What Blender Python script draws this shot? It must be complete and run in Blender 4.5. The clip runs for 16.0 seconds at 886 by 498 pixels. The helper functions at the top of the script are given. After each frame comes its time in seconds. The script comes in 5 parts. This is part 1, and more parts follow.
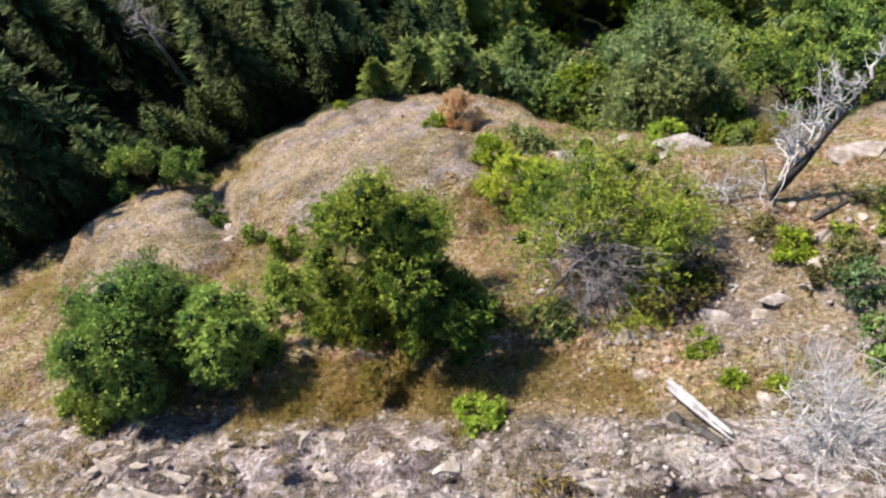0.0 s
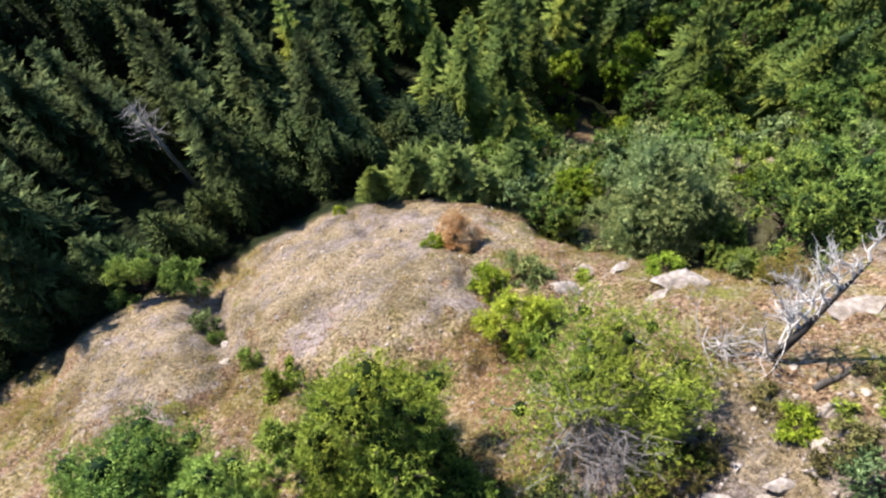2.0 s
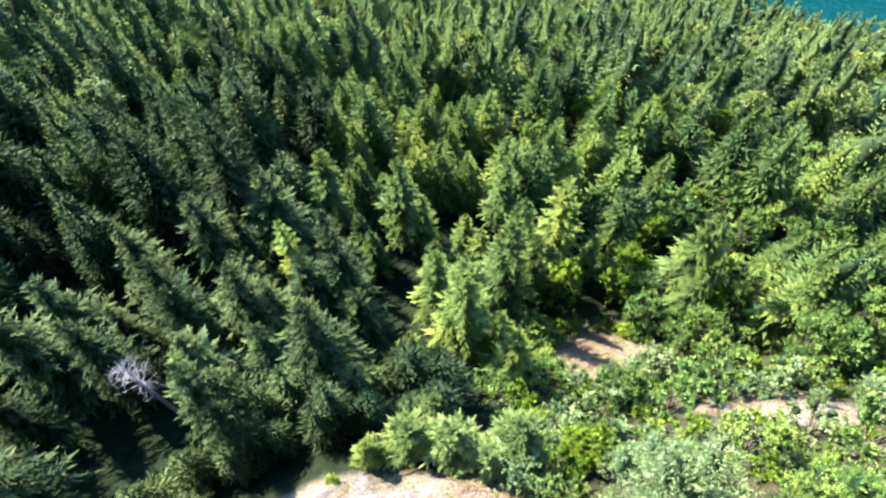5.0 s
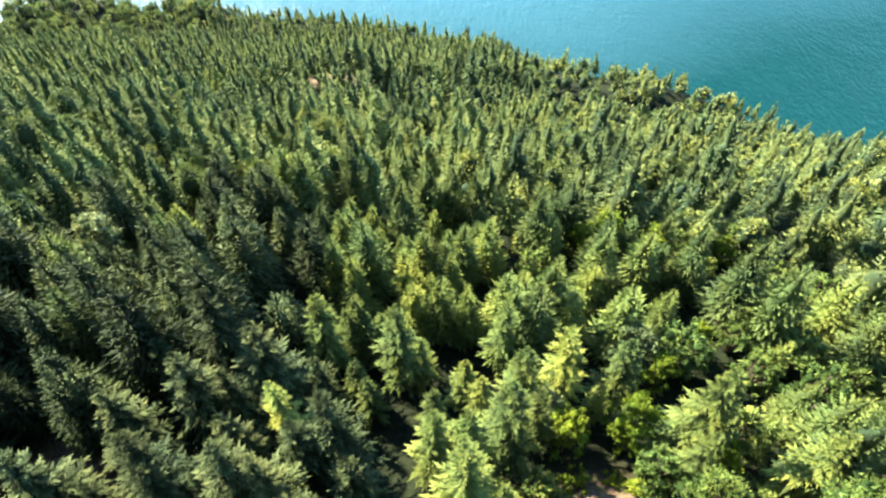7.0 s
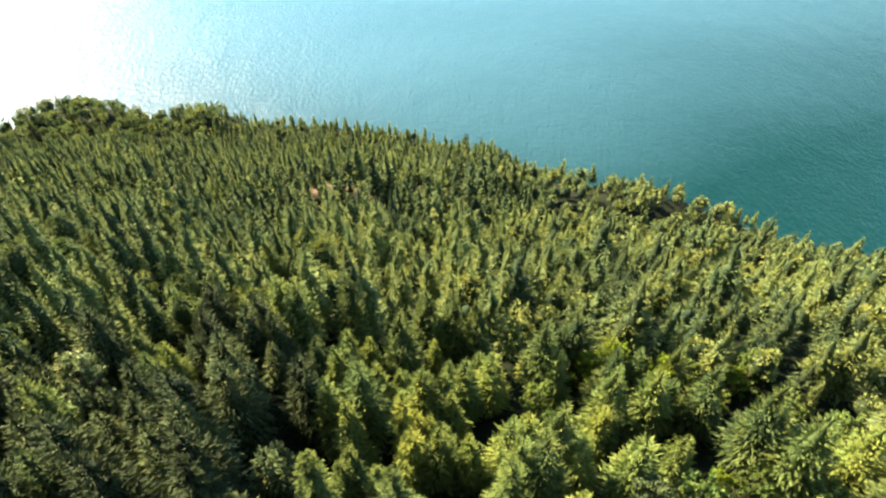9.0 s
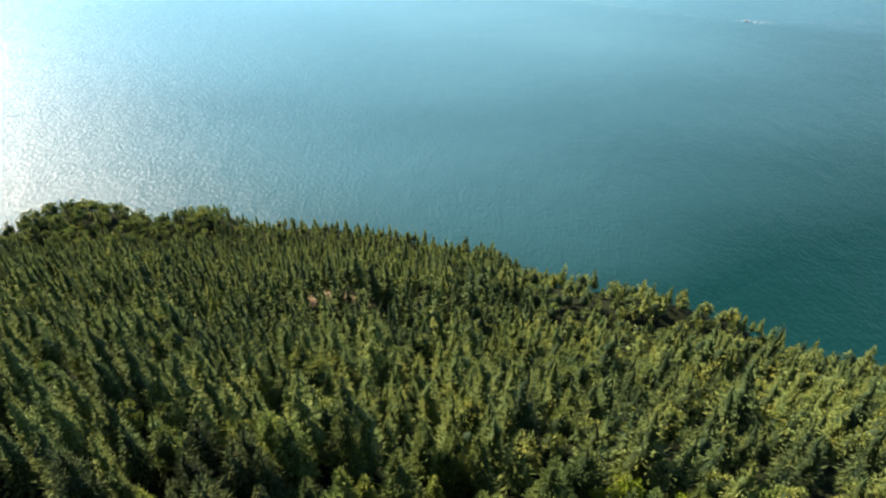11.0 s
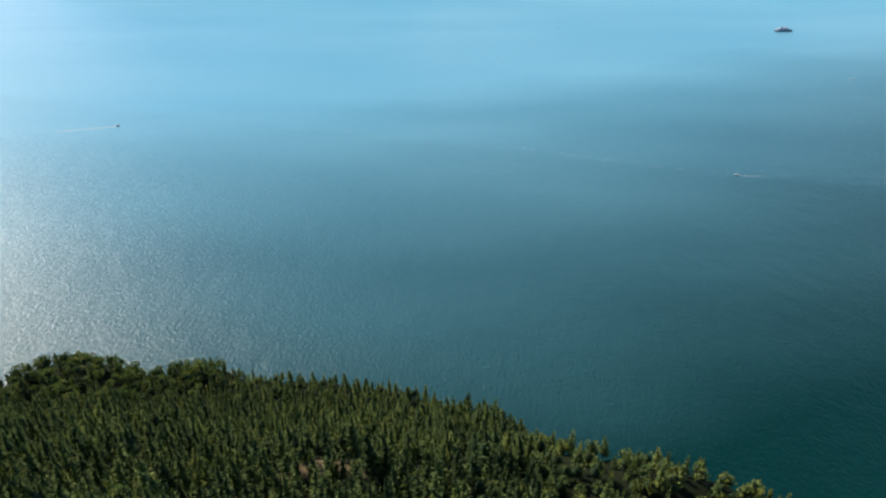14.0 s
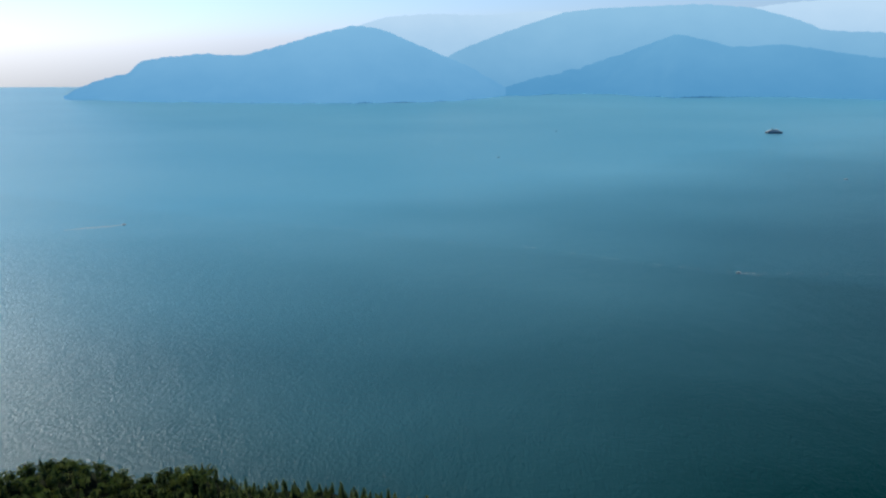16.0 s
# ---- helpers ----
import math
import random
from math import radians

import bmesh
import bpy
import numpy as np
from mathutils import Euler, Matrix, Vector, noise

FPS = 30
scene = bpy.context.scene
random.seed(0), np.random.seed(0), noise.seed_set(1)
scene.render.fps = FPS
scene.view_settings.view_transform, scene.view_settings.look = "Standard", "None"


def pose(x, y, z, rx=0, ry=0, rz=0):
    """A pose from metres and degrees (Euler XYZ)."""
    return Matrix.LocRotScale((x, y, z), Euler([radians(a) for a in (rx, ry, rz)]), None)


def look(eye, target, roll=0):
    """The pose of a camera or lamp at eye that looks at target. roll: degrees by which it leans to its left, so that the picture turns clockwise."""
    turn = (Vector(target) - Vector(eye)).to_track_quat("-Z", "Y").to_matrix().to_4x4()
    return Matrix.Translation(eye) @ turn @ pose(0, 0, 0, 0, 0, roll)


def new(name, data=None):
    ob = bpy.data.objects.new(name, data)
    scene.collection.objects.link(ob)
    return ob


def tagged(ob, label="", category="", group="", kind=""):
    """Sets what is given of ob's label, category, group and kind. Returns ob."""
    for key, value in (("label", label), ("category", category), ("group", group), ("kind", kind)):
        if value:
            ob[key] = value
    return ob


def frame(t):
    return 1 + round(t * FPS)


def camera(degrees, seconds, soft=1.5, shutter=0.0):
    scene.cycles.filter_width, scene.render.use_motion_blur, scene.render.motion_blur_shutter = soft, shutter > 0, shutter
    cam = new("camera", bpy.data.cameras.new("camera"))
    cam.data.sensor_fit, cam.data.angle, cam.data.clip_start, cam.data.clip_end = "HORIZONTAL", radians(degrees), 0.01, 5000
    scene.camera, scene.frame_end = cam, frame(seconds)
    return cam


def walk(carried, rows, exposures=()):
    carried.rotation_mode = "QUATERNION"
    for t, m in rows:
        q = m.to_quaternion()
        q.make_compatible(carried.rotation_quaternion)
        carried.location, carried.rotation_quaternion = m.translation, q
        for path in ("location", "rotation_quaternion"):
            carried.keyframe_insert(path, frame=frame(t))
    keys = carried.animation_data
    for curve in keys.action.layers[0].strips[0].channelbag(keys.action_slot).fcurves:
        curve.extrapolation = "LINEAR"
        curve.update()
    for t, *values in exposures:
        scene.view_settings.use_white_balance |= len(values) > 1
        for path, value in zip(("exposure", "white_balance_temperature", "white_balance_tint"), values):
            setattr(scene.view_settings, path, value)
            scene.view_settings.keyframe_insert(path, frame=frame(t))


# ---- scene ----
cam = camera(67.57, 16.0, soft=2.3)
PATH = [
    (0, pose(0.000, 0.000, 312.000, 14.472, 0.001, -0.000)),
    (0.5, pose(0.038, 0.888, 312.237, 14.917, 0.007, 0.027)),
    (1, pose(0.076, 2.016, 312.519, 15.526, 0.005, 0.042)),
    (1.5, pose(0.102, 3.353, 312.823, 16.480, -0.006, 0.043)),
    (2, pose(0.104, 5.124, 313.247, 17.857, -0.019, 0.035)),
    (2.5, pose(0.102, 6.957, 313.700, 19.485, -0.025, 0.035)),
    (3, pose(0.090, 8.828, 314.083, 21.158, -0.022, 0.048)),
    (3.5, pose(0.075, 10.521, 314.452, 22.825, -0.026, 0.065)),
    (4, pose(0.068, 12.417, 314.922, 24.559, -0.047, 0.076)),
    (4.5, pose(0.060, 14.327, 315.355, 26.331, -0.078, 0.081)),
    (5, pose(0.060, 16.229, 315.803, 28.151, -0.113, 0.082)),
    (7.5, pose(0.109, 25.645, 317.539, 37.852, -0.149, 0.032)),
    (8, pose(0.093, 27.501, 317.898, 39.866, -0.143, 0.015)),
    (8.5, pose(0.090, 29.382, 318.227, 41.880, -0.133, -0.007)),
    (9, pose(0.069, 31.240, 318.553, 43.905, -0.117, -0.031)),
    (11.5, pose(0.142, 39.754, 320.443, 54.079, 0.051, -0.132)),
    (12, pose(0.246, 41.406, 320.954, 56.127, 0.068, -0.121)),
    (12.5, pose(0.378, 43.036, 321.505, 58.164, 0.083, -0.113)),
    (13, pose(0.525, 44.649, 322.073, 60.192, 0.103, -0.082)),
    (13.5, pose(0.657, 46.207, 322.575, 62.208, 0.121, -0.034)),
    (14, pose(0.758, 47.790, 323.135, 64.284, 0.141, 0.024)),
    (14.5, pose(0.833, 49.249, 323.662, 66.349, 0.159, 0.078)),
    (15, pose(0.898, 50.590, 324.172, 68.402, 0.176, 0.111)),
    (15.5, pose(0.966, 51.860, 324.711, 70.466, 0.197, 0.135)),
    (16, pose(0.906, 53.105, 325.266, 72.523, 0.217, 0.166)),
]
walk(cam, PATH, exposures=[(0, 1.2, 6750, 12), (2, 1.38, 6650, 12), (3.5, 1.62, 6500, 10), (4.2, 2.0, 6450, 9), (5, 2.62, 6050, 8), (7.3, 2.8, 7100, 18), (9, 2.38, 8300, 20),
                             (11.5, 1.12, 7700, 17), (12.5, 0.72, 7300, 18), (14.5, 0.08, 6800, 10), (16, -0.46, 6250, 8)])


# ---- light ----
SUN_AZ, SUN_UP = -46.0, 33.0          # degrees from +y towards +x, and above the horizon
world = bpy.data.worlds.new("world")
scene.world = world
world.use_nodes = True
sky = world.node_tree.nodes.new("ShaderNodeTexSky")
sky.sky_type, sky.sun_disc = "NISHITA", False
sky.sun_elevation, sky.sun_rotation = radians(SUN_UP), radians(SUN_AZ)
sky.air_density, sky.dust_density, sky.ozone_density = 1.0, 0.4, 1.5
world.node_tree.nodes["Background"].inputs["Strength"].default_value = 0.11
# sea haze: the air is whiter and brighter low down, deeper overhead
way = world.node_tree.nodes.new("ShaderNodeTexCoord")
split_way = world.node_tree.nodes.new("ShaderNodeSeparateXYZ")
haze = world.node_tree.nodes.new("ShaderNodeValToRGB")
for k, (at, colour) in enumerate([(0.0, (0.82, 1.10, 2.05)), (0.07, (0.95, 1.18, 1.72)), (0.18, (0.46, 0.78, 1.10)), (0.42, (0.36, 0.55, 0.74)), (1.0, (0.42, 0.53, 0.66))]):
    stop = haze.color_ramp.elements[k] if k < 2 else haze.color_ramp.elements.new(at)
    stop.position, stop.color = at, (*colour, 1)
cool = world.node_tree.nodes.new("ShaderNodeMix")
cool.data_type, cool.blend_type = "RGBA", "MULTIPLY"
cool.inputs[0].default_value = 1.0
world.node_tree.links.new(way.outputs["Generated"], split_way.inputs["Vector"])
world.node_tree.links.new(split_way.outputs["Z"], haze.inputs["Fac"])
world.node_tree.links.new(sky.outputs["Color"], cool.inputs[6])
world.node_tree.links.new(haze.outputs["Color"], cool.inputs[7])
world.node_tree.links.new(cool.outputs[2], world.node_tree.nodes["Background"].inputs["Color"])
lamp = bpy.data.lights.new("sun", "SUN")
lamp.energy, lamp.angle, lamp.color = 4.6, radians(0.53), (1.0, 0.92, 0.79)
sun = new("sun", lamp)
sun.matrix_world = look((0, 0, 0), (math.sin(radians(SUN_AZ)) * -math.cos(radians(SUN_UP)), -math.cos(radians(SUN_AZ)) * math.cos(radians(SUN_UP)),
                                    -math.sin(radians(SUN_UP))))
sun.location = (-60, 30, 420)

# ---- materials ----
class Nodes:
    """A short way to write node materials."""

    def __init__(self, name):
        self.material = bpy.data.materials.new(name)
        self.material.use_nodes = True
        self.tree = self.material.node_tree
        self.shader = self.tree.nodes["Principled BSDF"]
        self.out = self.tree.nodes["Material Output"]

    def add(self, kind, **settings):
        n = self.tree.nodes.new("ShaderNode" + kind)
        for key, value in settings.items():
            n.inputs[key.replace("_", " ")].default_value = value
        return n

    def link(self, a, b):
        self.tree.links.new(a, b)

    def place(self):
        return self.add("TexCoord").outputs["Object"]

    def noise(self, scale, detail=4.0, rough=0.55, vector=None, stretch=None):
        n = self.add("TexNoise", Scale=scale, Detail=detail, Roughness=rough)
        vector = vector or self.place()
        if stretch:
            m = self.add("Mapping", Scale=stretch)
            self.link(vector, m.inputs["Vector"])
            vector = m.outputs["Vector"]
        self.link(vector, n.inputs["Vector"])
        return n.outputs["Fac"]

    def ramp(self, fac, *stops):
        n = self.add("ValToRGB")
        while len(n.color_ramp.elements) < len(stops):
            n.color_ramp.elements.new(0.5)
        for e, (at, colour) in zip(n.color_ramp.elements, stops):
            e.position, e.color = at, (*colour, 1)
        self.link(fac, n.inputs["Fac"])
        return n.outputs["Color"]

    def grey(self, fac, low, high):
        n = self.add("MapRange", From_Min=low, From_Max=high)
        self.link(fac, n.inputs["Value"])
        return n.outputs["Result"]

    def mix(self, fac, a, b, blend="MIX"):
        n = self.add("Mix")
        n.data_type, n.blend_type = "RGBA", blend
        for value, slot in ((fac, 0), (a, 6), (b, 7)):
            if isinstance(value, (int, float)):
                n.inputs[slot].default_value = value
            elif isinstance(value, tuple):
                n.inputs[slot].default_value = (*value, 1)
            else:
                self.link(value, n.inputs[slot])
        return n.outputs[2]

    def sums(self, op, a, b):
        n = self.add("Math")
        n.operation = op
        for value, slot in ((a, 0), (b, 1)):
            if isinstance(value, (int, float)):
                n.inputs[slot].default_value = value
            else:
                self.link(value, n.inputs[slot])
        return n.outputs[0]

    def bump(self, height, strength=0.5, distance=0.05):
        n = self.add("Bump", Strength=strength, Distance=distance)
        self.link(height, n.inputs["Height"])
        self.link(n.outputs["Normal"], self.shader.inputs["Normal"])

    def surface(self, colour, rough=0.8, gloss=0.3):
        if isinstance(colour, tuple):
            self.shader.inputs["Base Color"].default_value = (*colour, 1)
        else:
            self.link(colour, self.shader.inputs["Base Color"])
        self.shader.inputs["Roughness"].default_value = rough
        self.shader.inputs["Specular IOR Level"].default_value = gloss
        return self.material


def foliage(name, dark, mid, light, thin=0.35, spread=0.35, warm=(1.12, 1.0, 0.9), cool=(0.9, 1.0, 1.12), shine=(0.16, 0.22, 0.02)):
    """Leaves or needles: tint runs from leaf to leaf and, more, from plant to plant, with painted shade inside crowns;
    light comes through.
    """
    n = Nodes(name)
    tint = n.add("Attribute")
    tint.attribute_name = "tint"
    plant = n.add("ObjectInfo").outputs["Random"]
    value = n.sums("ADD", n.sums("MULTIPLY", tint.outputs["Fac"], 1 - spread), n.sums("MULTIPLY", plant, spread))
    where = n.add("NewGeometry").outputs["Position"]
    patch = n.noise(0.6, 3.0)
    value = n.sums("ADD", value, n.sums("MULTIPLY", n.sums("SUBTRACT", patch, 0.5), 0.4))
    colour = n.ramp(value, (0.08, dark), (0.5, mid), (0.92, light))
    # some plants lean to olive, others to blue-green
    stand = n.noise(0.13, 2.0, 0.5, where)
    colour = n.mix(n.grey(stand, 0.50, 0.68), colour, n.mix(1.0, colour, warm, "MULTIPLY"))
    colour = n.mix(n.grey(stand, 0.50, 0.34), colour, n.mix(1.0, colour, cool, "MULTIPLY"))
    n.surface(colour, 0.7, 0.08)
    through_leaf = n.add("BsdfTranslucent")
    n.link(n.mix(0.35, colour, shine), through_leaf.inputs["Color"])
    both = n.add("MixShader", Fac=thin)
    n.link(n.shader.outputs[0], both.inputs[1])
    n.link(through_leaf.outputs[0], both.inputs[2])
    n.link(both.outputs[0], n.out.inputs["Surface"])
    return n.material


def bark(name, dark, light, scale=6.0):
    n = Nodes(name)
    grain = n.noise(scale, 5.0, 0.6, stretch=(1, 1, 0.25))
    n.bump(grain, 0.6, 0.03)
    return n.surface(n.ramp(grain, (0.3, dark), (0.7, light)), 0.85, 0.15)


HUES = dict(warm=(1.22, 1.08, 0.85), cool=(0.88, 1.0, 1.12))
CONIFER = foliage("conifer_needles", (0.022, 0.040, 0.018), (0.130, 0.183, 0.045), (0.258, 0.307, 0.062), 0.13, 0.30, **HUES)
FOREST = foliage("forest_needles", (0.030, 0.053, 0.026), (0.141, 0.194, 0.062), (0.266, 0.312, 0.084), 0.13, 0.0, **HUES)
# olive old-fir needles with the shade of the backlit left slope painted in
SHADEFIR = foliage("shaded_old_fir_needles", (0.005, 0.010, 0.004), (0.037, 0.057, 0.021), (0.155, 0.200, 0.068), 0.08, 0.2)
LEAF = foliage("broad_leaves", (0.018, 0.042, 0.009), (0.128, 0.202, 0.044), (0.299, 0.378, 0.088), 0.18, 0.25)
GREYLEAF = foliage("grey_green_leaves", (0.035, 0.060, 0.023), (0.176, 0.236, 0.092), (0.361, 0.414, 0.176), 0.14, 0.15)
SHRUB = foliage("shrub_leaves", (0.008, 0.022, 0.009), (0.093, 0.163, 0.040), (0.318, 0.413, 0.086), 0.14, 0.1)
BRIGHT = foliage("bright_leaves", (0.070, 0.123, 0.011), (0.273, 0.370, 0.035), (0.458, 0.528, 0.075), 0.34, 0.15)
SCRUB = foliage("scrub_leaves", (0.030, 0.028, 0.012), (0.105, 0.098, 0.036), (0.24, 0.22, 0.085), 0.10, 0.2)
JUNIPER = foliage("juniper_needles", (0.010, 0.022, 0.005), (0.112, 0.165, 0.024), (0.350, 0.410, 0.060), 0.10, 0.1)
YOUNGFIR = foliage("young_fir_needles", (0.018, 0.032, 0.009), (0.104, 0.149, 0.038), (0.297, 0.338, 0.099), 0.12, 0.1)
RUST = foliage("rusty_leaves", (0.23, 0.12, 0.05), (0.52, 0.29, 0.12), (0.66, 0.46, 0.27), 0.4, 0.2, shine=(0.60, 0.34, 0.15))
DRYLEAF = foliage("dry_grass_blades", (0.120, 0.145, 0.024), (0.265, 0.215, 0.070), (0.460, 0.365, 0.185), 0.5, 0.1, shine=(0.55, 0.40, 0.14))
BARK = bark("bark", (0.045, 0.034, 0.026), (0.14, 0.11, 0.085))
TWIGWOOD = bark("grey_twigs", (0.112, 0.103, 0.105), (0.310, 0.288, 0.292), 5.0)
PALEWOOD = bark("sunbleached_wood", (0.258, 0.245, 0.249), (0.636, 0.611, 0.611), 4.0)
STRAWWOOD = bark("dry_tan_twigs", (0.17, 0.105, 0.050), (0.50, 0.36, 0.20), 4.0)
GREYWOOD = bark("bleached_wood", (0.163, 0.150, 0.155), (0.464, 0.439, 0.447), 5.0)
DARKWOOD = bark("charred_wood", (0.025, 0.022, 0.020), (0.10, 0.09, 0.085), 5.0)


def make_land():
    n = Nodes("hillside")
    at = n.place()
    mid, fine, speck = n.noise(0.9, 5.0, 0.6, at), n.noise(5.0, 6.0, 0.7, at), n.noise(22.0, 3.0, 0.7, at)
    both = n.sums("ADD", n.sums("MULTIPLY", mid, 0.5), n.sums("MULTIPLY", fine, 0.5))
    # the rock splits into angular pieces of two sizes
    bent = n.add("VectorMath")
    bent.operation = "ADD"
    shove = n.add("TexNoise", Scale=1.1, Detail=5.0)
    n.link(at, shove.inputs["Vector"])
    n.link(at, bent.inputs[0])
    n.link(shove.outputs["Color"], bent.inputs[1])
    pieces = []
    for scale in (1.1, 4.0):
        split = n.add("TexVoronoi", Scale=scale)
        n.link(bent.outputs[0], split.inputs["Vector"])
        lone = n.add("SeparateColor")
        n.link(split.outputs["Color"], lone.inputs["Color"])
        pieces.append(lone.outputs[0])
    cell = n.add("TexVoronoi", Scale=1.3)
    cell.feature = "DISTANCE_TO_EDGE"
    n.link(bent.outputs[0], cell.inputs["Vector"])
    cover = n.add("Attribute")
    cover.attribute_name = "bare"
    broken = n.sums("MULTIPLY", n.grey(cover.outputs["Fac"], 0.74, 1.0), 1.0)
    lumps = n.sums("SUBTRACT", n.sums("ADD", n.sums("MULTIPLY", pieces[0], 0.24), n.sums("MULTIPLY", pieces[1], 0.13)), 0.185)
    tone = n.sums("ADD", n.sums("ADD", n.sums("MULTIPLY", both, 0.7), 0.15), n.sums("MULTIPLY", lumps, n.sums("ADD", broken, 0.28)))
    rock = n.ramp(tone, (0.36, (0.050, 0.042, 0.052)), (0.45, (0.165, 0.140, 0.160)), (0.54, (0.275, 0.238, 0.262)), (0.70, (0.54, 0.495, 0.52)))
    # the knobs are tan, the split rock of the ledge lavender-grey
    rock = n.mix(n.sums("SUBTRACT", 1.0, broken), rock, n.mix(1.0, rock, (1.04, 1.0, 0.90), "MULTIPLY"))
    # lichen and dry moss in the hollows of the rock
    mossy = n.sums("ADD", n.sums("MULTIPLY", n.noise(0.32, 6.0, 0.68, at), 0.75), n.sums("MULTIPLY", n.noise(2.8, 5.0, 0.65, at), 0.25))
    mossy = n.sums("MULTIPLY", n.grey(mossy, 0.43, 0.53), n.grey(cover.outputs["Fac"], 1.12, 0.78))
    rock = n.mix(n.sums("MULTIPLY", mossy, 0.72), rock, n.ramp(fine, (0.36, (0.125, 0.090, 0.048)), (0.5, (0.275, 0.212, 0.126)), (0.66, (0.46, 0.37, 0.25))))
    rock = n.mix(n.sums("MULTIPLY", n.grey(speck, 0.60, 0.75), 0.4), rock, (0.58, 0.54, 0.52))
    # cracks
    crack = n.sums("MULTIPLY", n.grey(cell.outputs["Distance"], 0.03, 0.0), n.grey(mid, 0.52, 0.66))
    rock = n.mix(n.sums("MULTIPLY", crack, 0.5), rock, (0.075, 0.06, 0.05))
    turf = n.ramp(fine, (0.37, (0.045, 0.036, 0.020)), (0.46, (0.175, 0.138, 0.072)), (0.55, (0.305, 0.242, 0.140)), (0.66, (0.48, 0.40, 0.28)))
    litter = n.ramp(fine, (0.37, (0.050, 0.030, 0.022)), (0.48, (0.20, 0.126, 0.086)), (0.58, (0.34, 0.235, 0.17)), (0.68, (0.56, 0.46, 0.38)))
    turf = n.mix(n.grey(n.noise(0.42, 5.0, 0.65, at), 0.47, 0.53), turf, litter)
    green = n.ramp(fine, (0.3, (0.06, 0.075, 0.014)), (0.7, (0.25, 0.25, 0.050)))
    turf = n.mix(n.sums("MULTIPLY", n.grey(n.noise(0.7, 5.0, 0.65, at, (1, 1, 0.3)), 0.54, 0.64), 0.8), turf, green)
    patch = n.sums("ADD", cover.outputs["Fac"], n.sums("MULTIPLY", n.sums("SUBTRACT", n.sums("ADD", n.sums("MULTIPLY", mid, 0.75), n.sums("MULTIPLY", fine, 0.25)), 0.5), 1.7))
    colour = n.mix(n.grey(patch, 0.44, 0.56), turf, rock)
    soils = n.add("Attribute")
    soils.attribute_name = "soil"
    soil = n.ramp(fine, (0.3, (0.105, 0.062, 0.032)), (0.7, (0.27, 0.172, 0.098)))
    colour = n.mix(n.grey(n.sums("ADD", soils.outputs["Fac"], n.sums("MULTIPLY", n.sums("SUBTRACT", mid, 0.5), 1.2)), 0.42, 1.05), colour, soil)
    # loose chips of stone in the turf
    colour = n.mix(n.sums("MULTIPLY", n.sums("MULTIPLY", n.grey(pieces[1], 0.84, 0.88), n.grey(cover.outputs["Fac"], 0.55, 0.30)), 0.45), colour, (0.40, 0.35, 0.32))
    # crevices that wander over the rock, some grown with dry moss
    vein = n.noise(0.55, 5.0, 0.62, at, (1.0, 1.5, 1.0))
    vein = n.grey(n.sums("ABSOLUTE", n.sums("SUBTRACT", vein, 0.5), 0.0), 0.016, 0.002)
    colour = n.mix(n.sums("MULTIPLY", n.sums("MULTIPLY", vein, n.grey(cover.outputs["Fac"], 0.3, 0.6)), 0.75), colour, n.ramp(fine, (0.4, (0.060, 0.045, 0.030)), (0.6, (0.16, 0.130, 0.045))))
    # grit, dead stalks and lichen crumbs, finer than the rest
    crumb = n.sums("ADD", n.sums("MULTIPLY", n.noise(5.5, 3.0, 0.75, at), 0.45), n.sums("MULTIPLY", n.noise(15.0, 3.0, 0.8, at), 0.55))
    colour = n.mix(1.0, colour, n.ramp(crumb, (0.38, (0.26, 0.25, 0.22)), (0.46, (0.88, 0.87, 0.85)), (0.54, (1.15, 1.15, 1.15)), (0.63, (1.8, 1.8, 1.85))), "MULTIPLY")
    # broad patches: bleached, mossy or damp
    broad = n.noise(0.22, 4.0, 0.6, at)
    colour = n.mix(1.0, colour, n.ramp(broad, (0.36, (0.48, 0.47, 0.41)), (0.5, (0.72, 0.715, 0.68)), (0.64, (0.83, 0.81, 0.80))), "MULTIPLY")
    # forest floor, near-black: the shade beneath the trees is put into its colour
    duff_shade = n.add("Attribute")
    duff_shade.attribute_name = "duff_shade"
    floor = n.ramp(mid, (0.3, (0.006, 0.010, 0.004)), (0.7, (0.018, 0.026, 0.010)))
    colour = n.mix(duff_shade.outputs["Fac"], colour, floor)
    height = n.sums("ADD", n.sums("MULTIPLY", mid, 0.5), n.sums("ADD", n.sums("MULTIPLY", fine, 0.35), n.sums("MULTIPLY", speck, 0.10)))
    height = n.sums("ADD", n.sums("SUBTRACT", height, n.sums("MULTIPLY", crack, 0.25)), n.sums("MULTIPLY", n.sums("MULTIPLY", n.sums("ADD", pieces[0], pieces[1]), broken), 0.24))
    n.bump(height, 1.0, 0.34)
    return n.surface(colour, 0.95, 0.1)


def make_stone():
    n = Nodes("pale_stone")
    at = n.add("NewGeometry").outputs["Position"]
    grain, spots = n.noise(3.0, 6.0, 0.6, at), n.noise(9.0, 4.0, 0.6, at)
    n.bump(grain, 0.8, 0.12)
    tone = n.ramp(grain, (0.3, (0.115, 0.100, 0.104)), (0.52, (0.28, 0.250, 0.250)), (0.75, (0.50, 0.46, 0.45)))
    tone = n.mix(n.sums("MULTIPLY", n.add("ObjectInfo").outputs["Random"], 0.4), tone, (0.44, 0.36, 0.28))
    return n.surface(n.mix(n.sums("MULTIPLY", n.grey(spots, 0.54, 0.66), 0.8), tone, (0.27, 0.22, 0.13)), 0.9, 0.15)


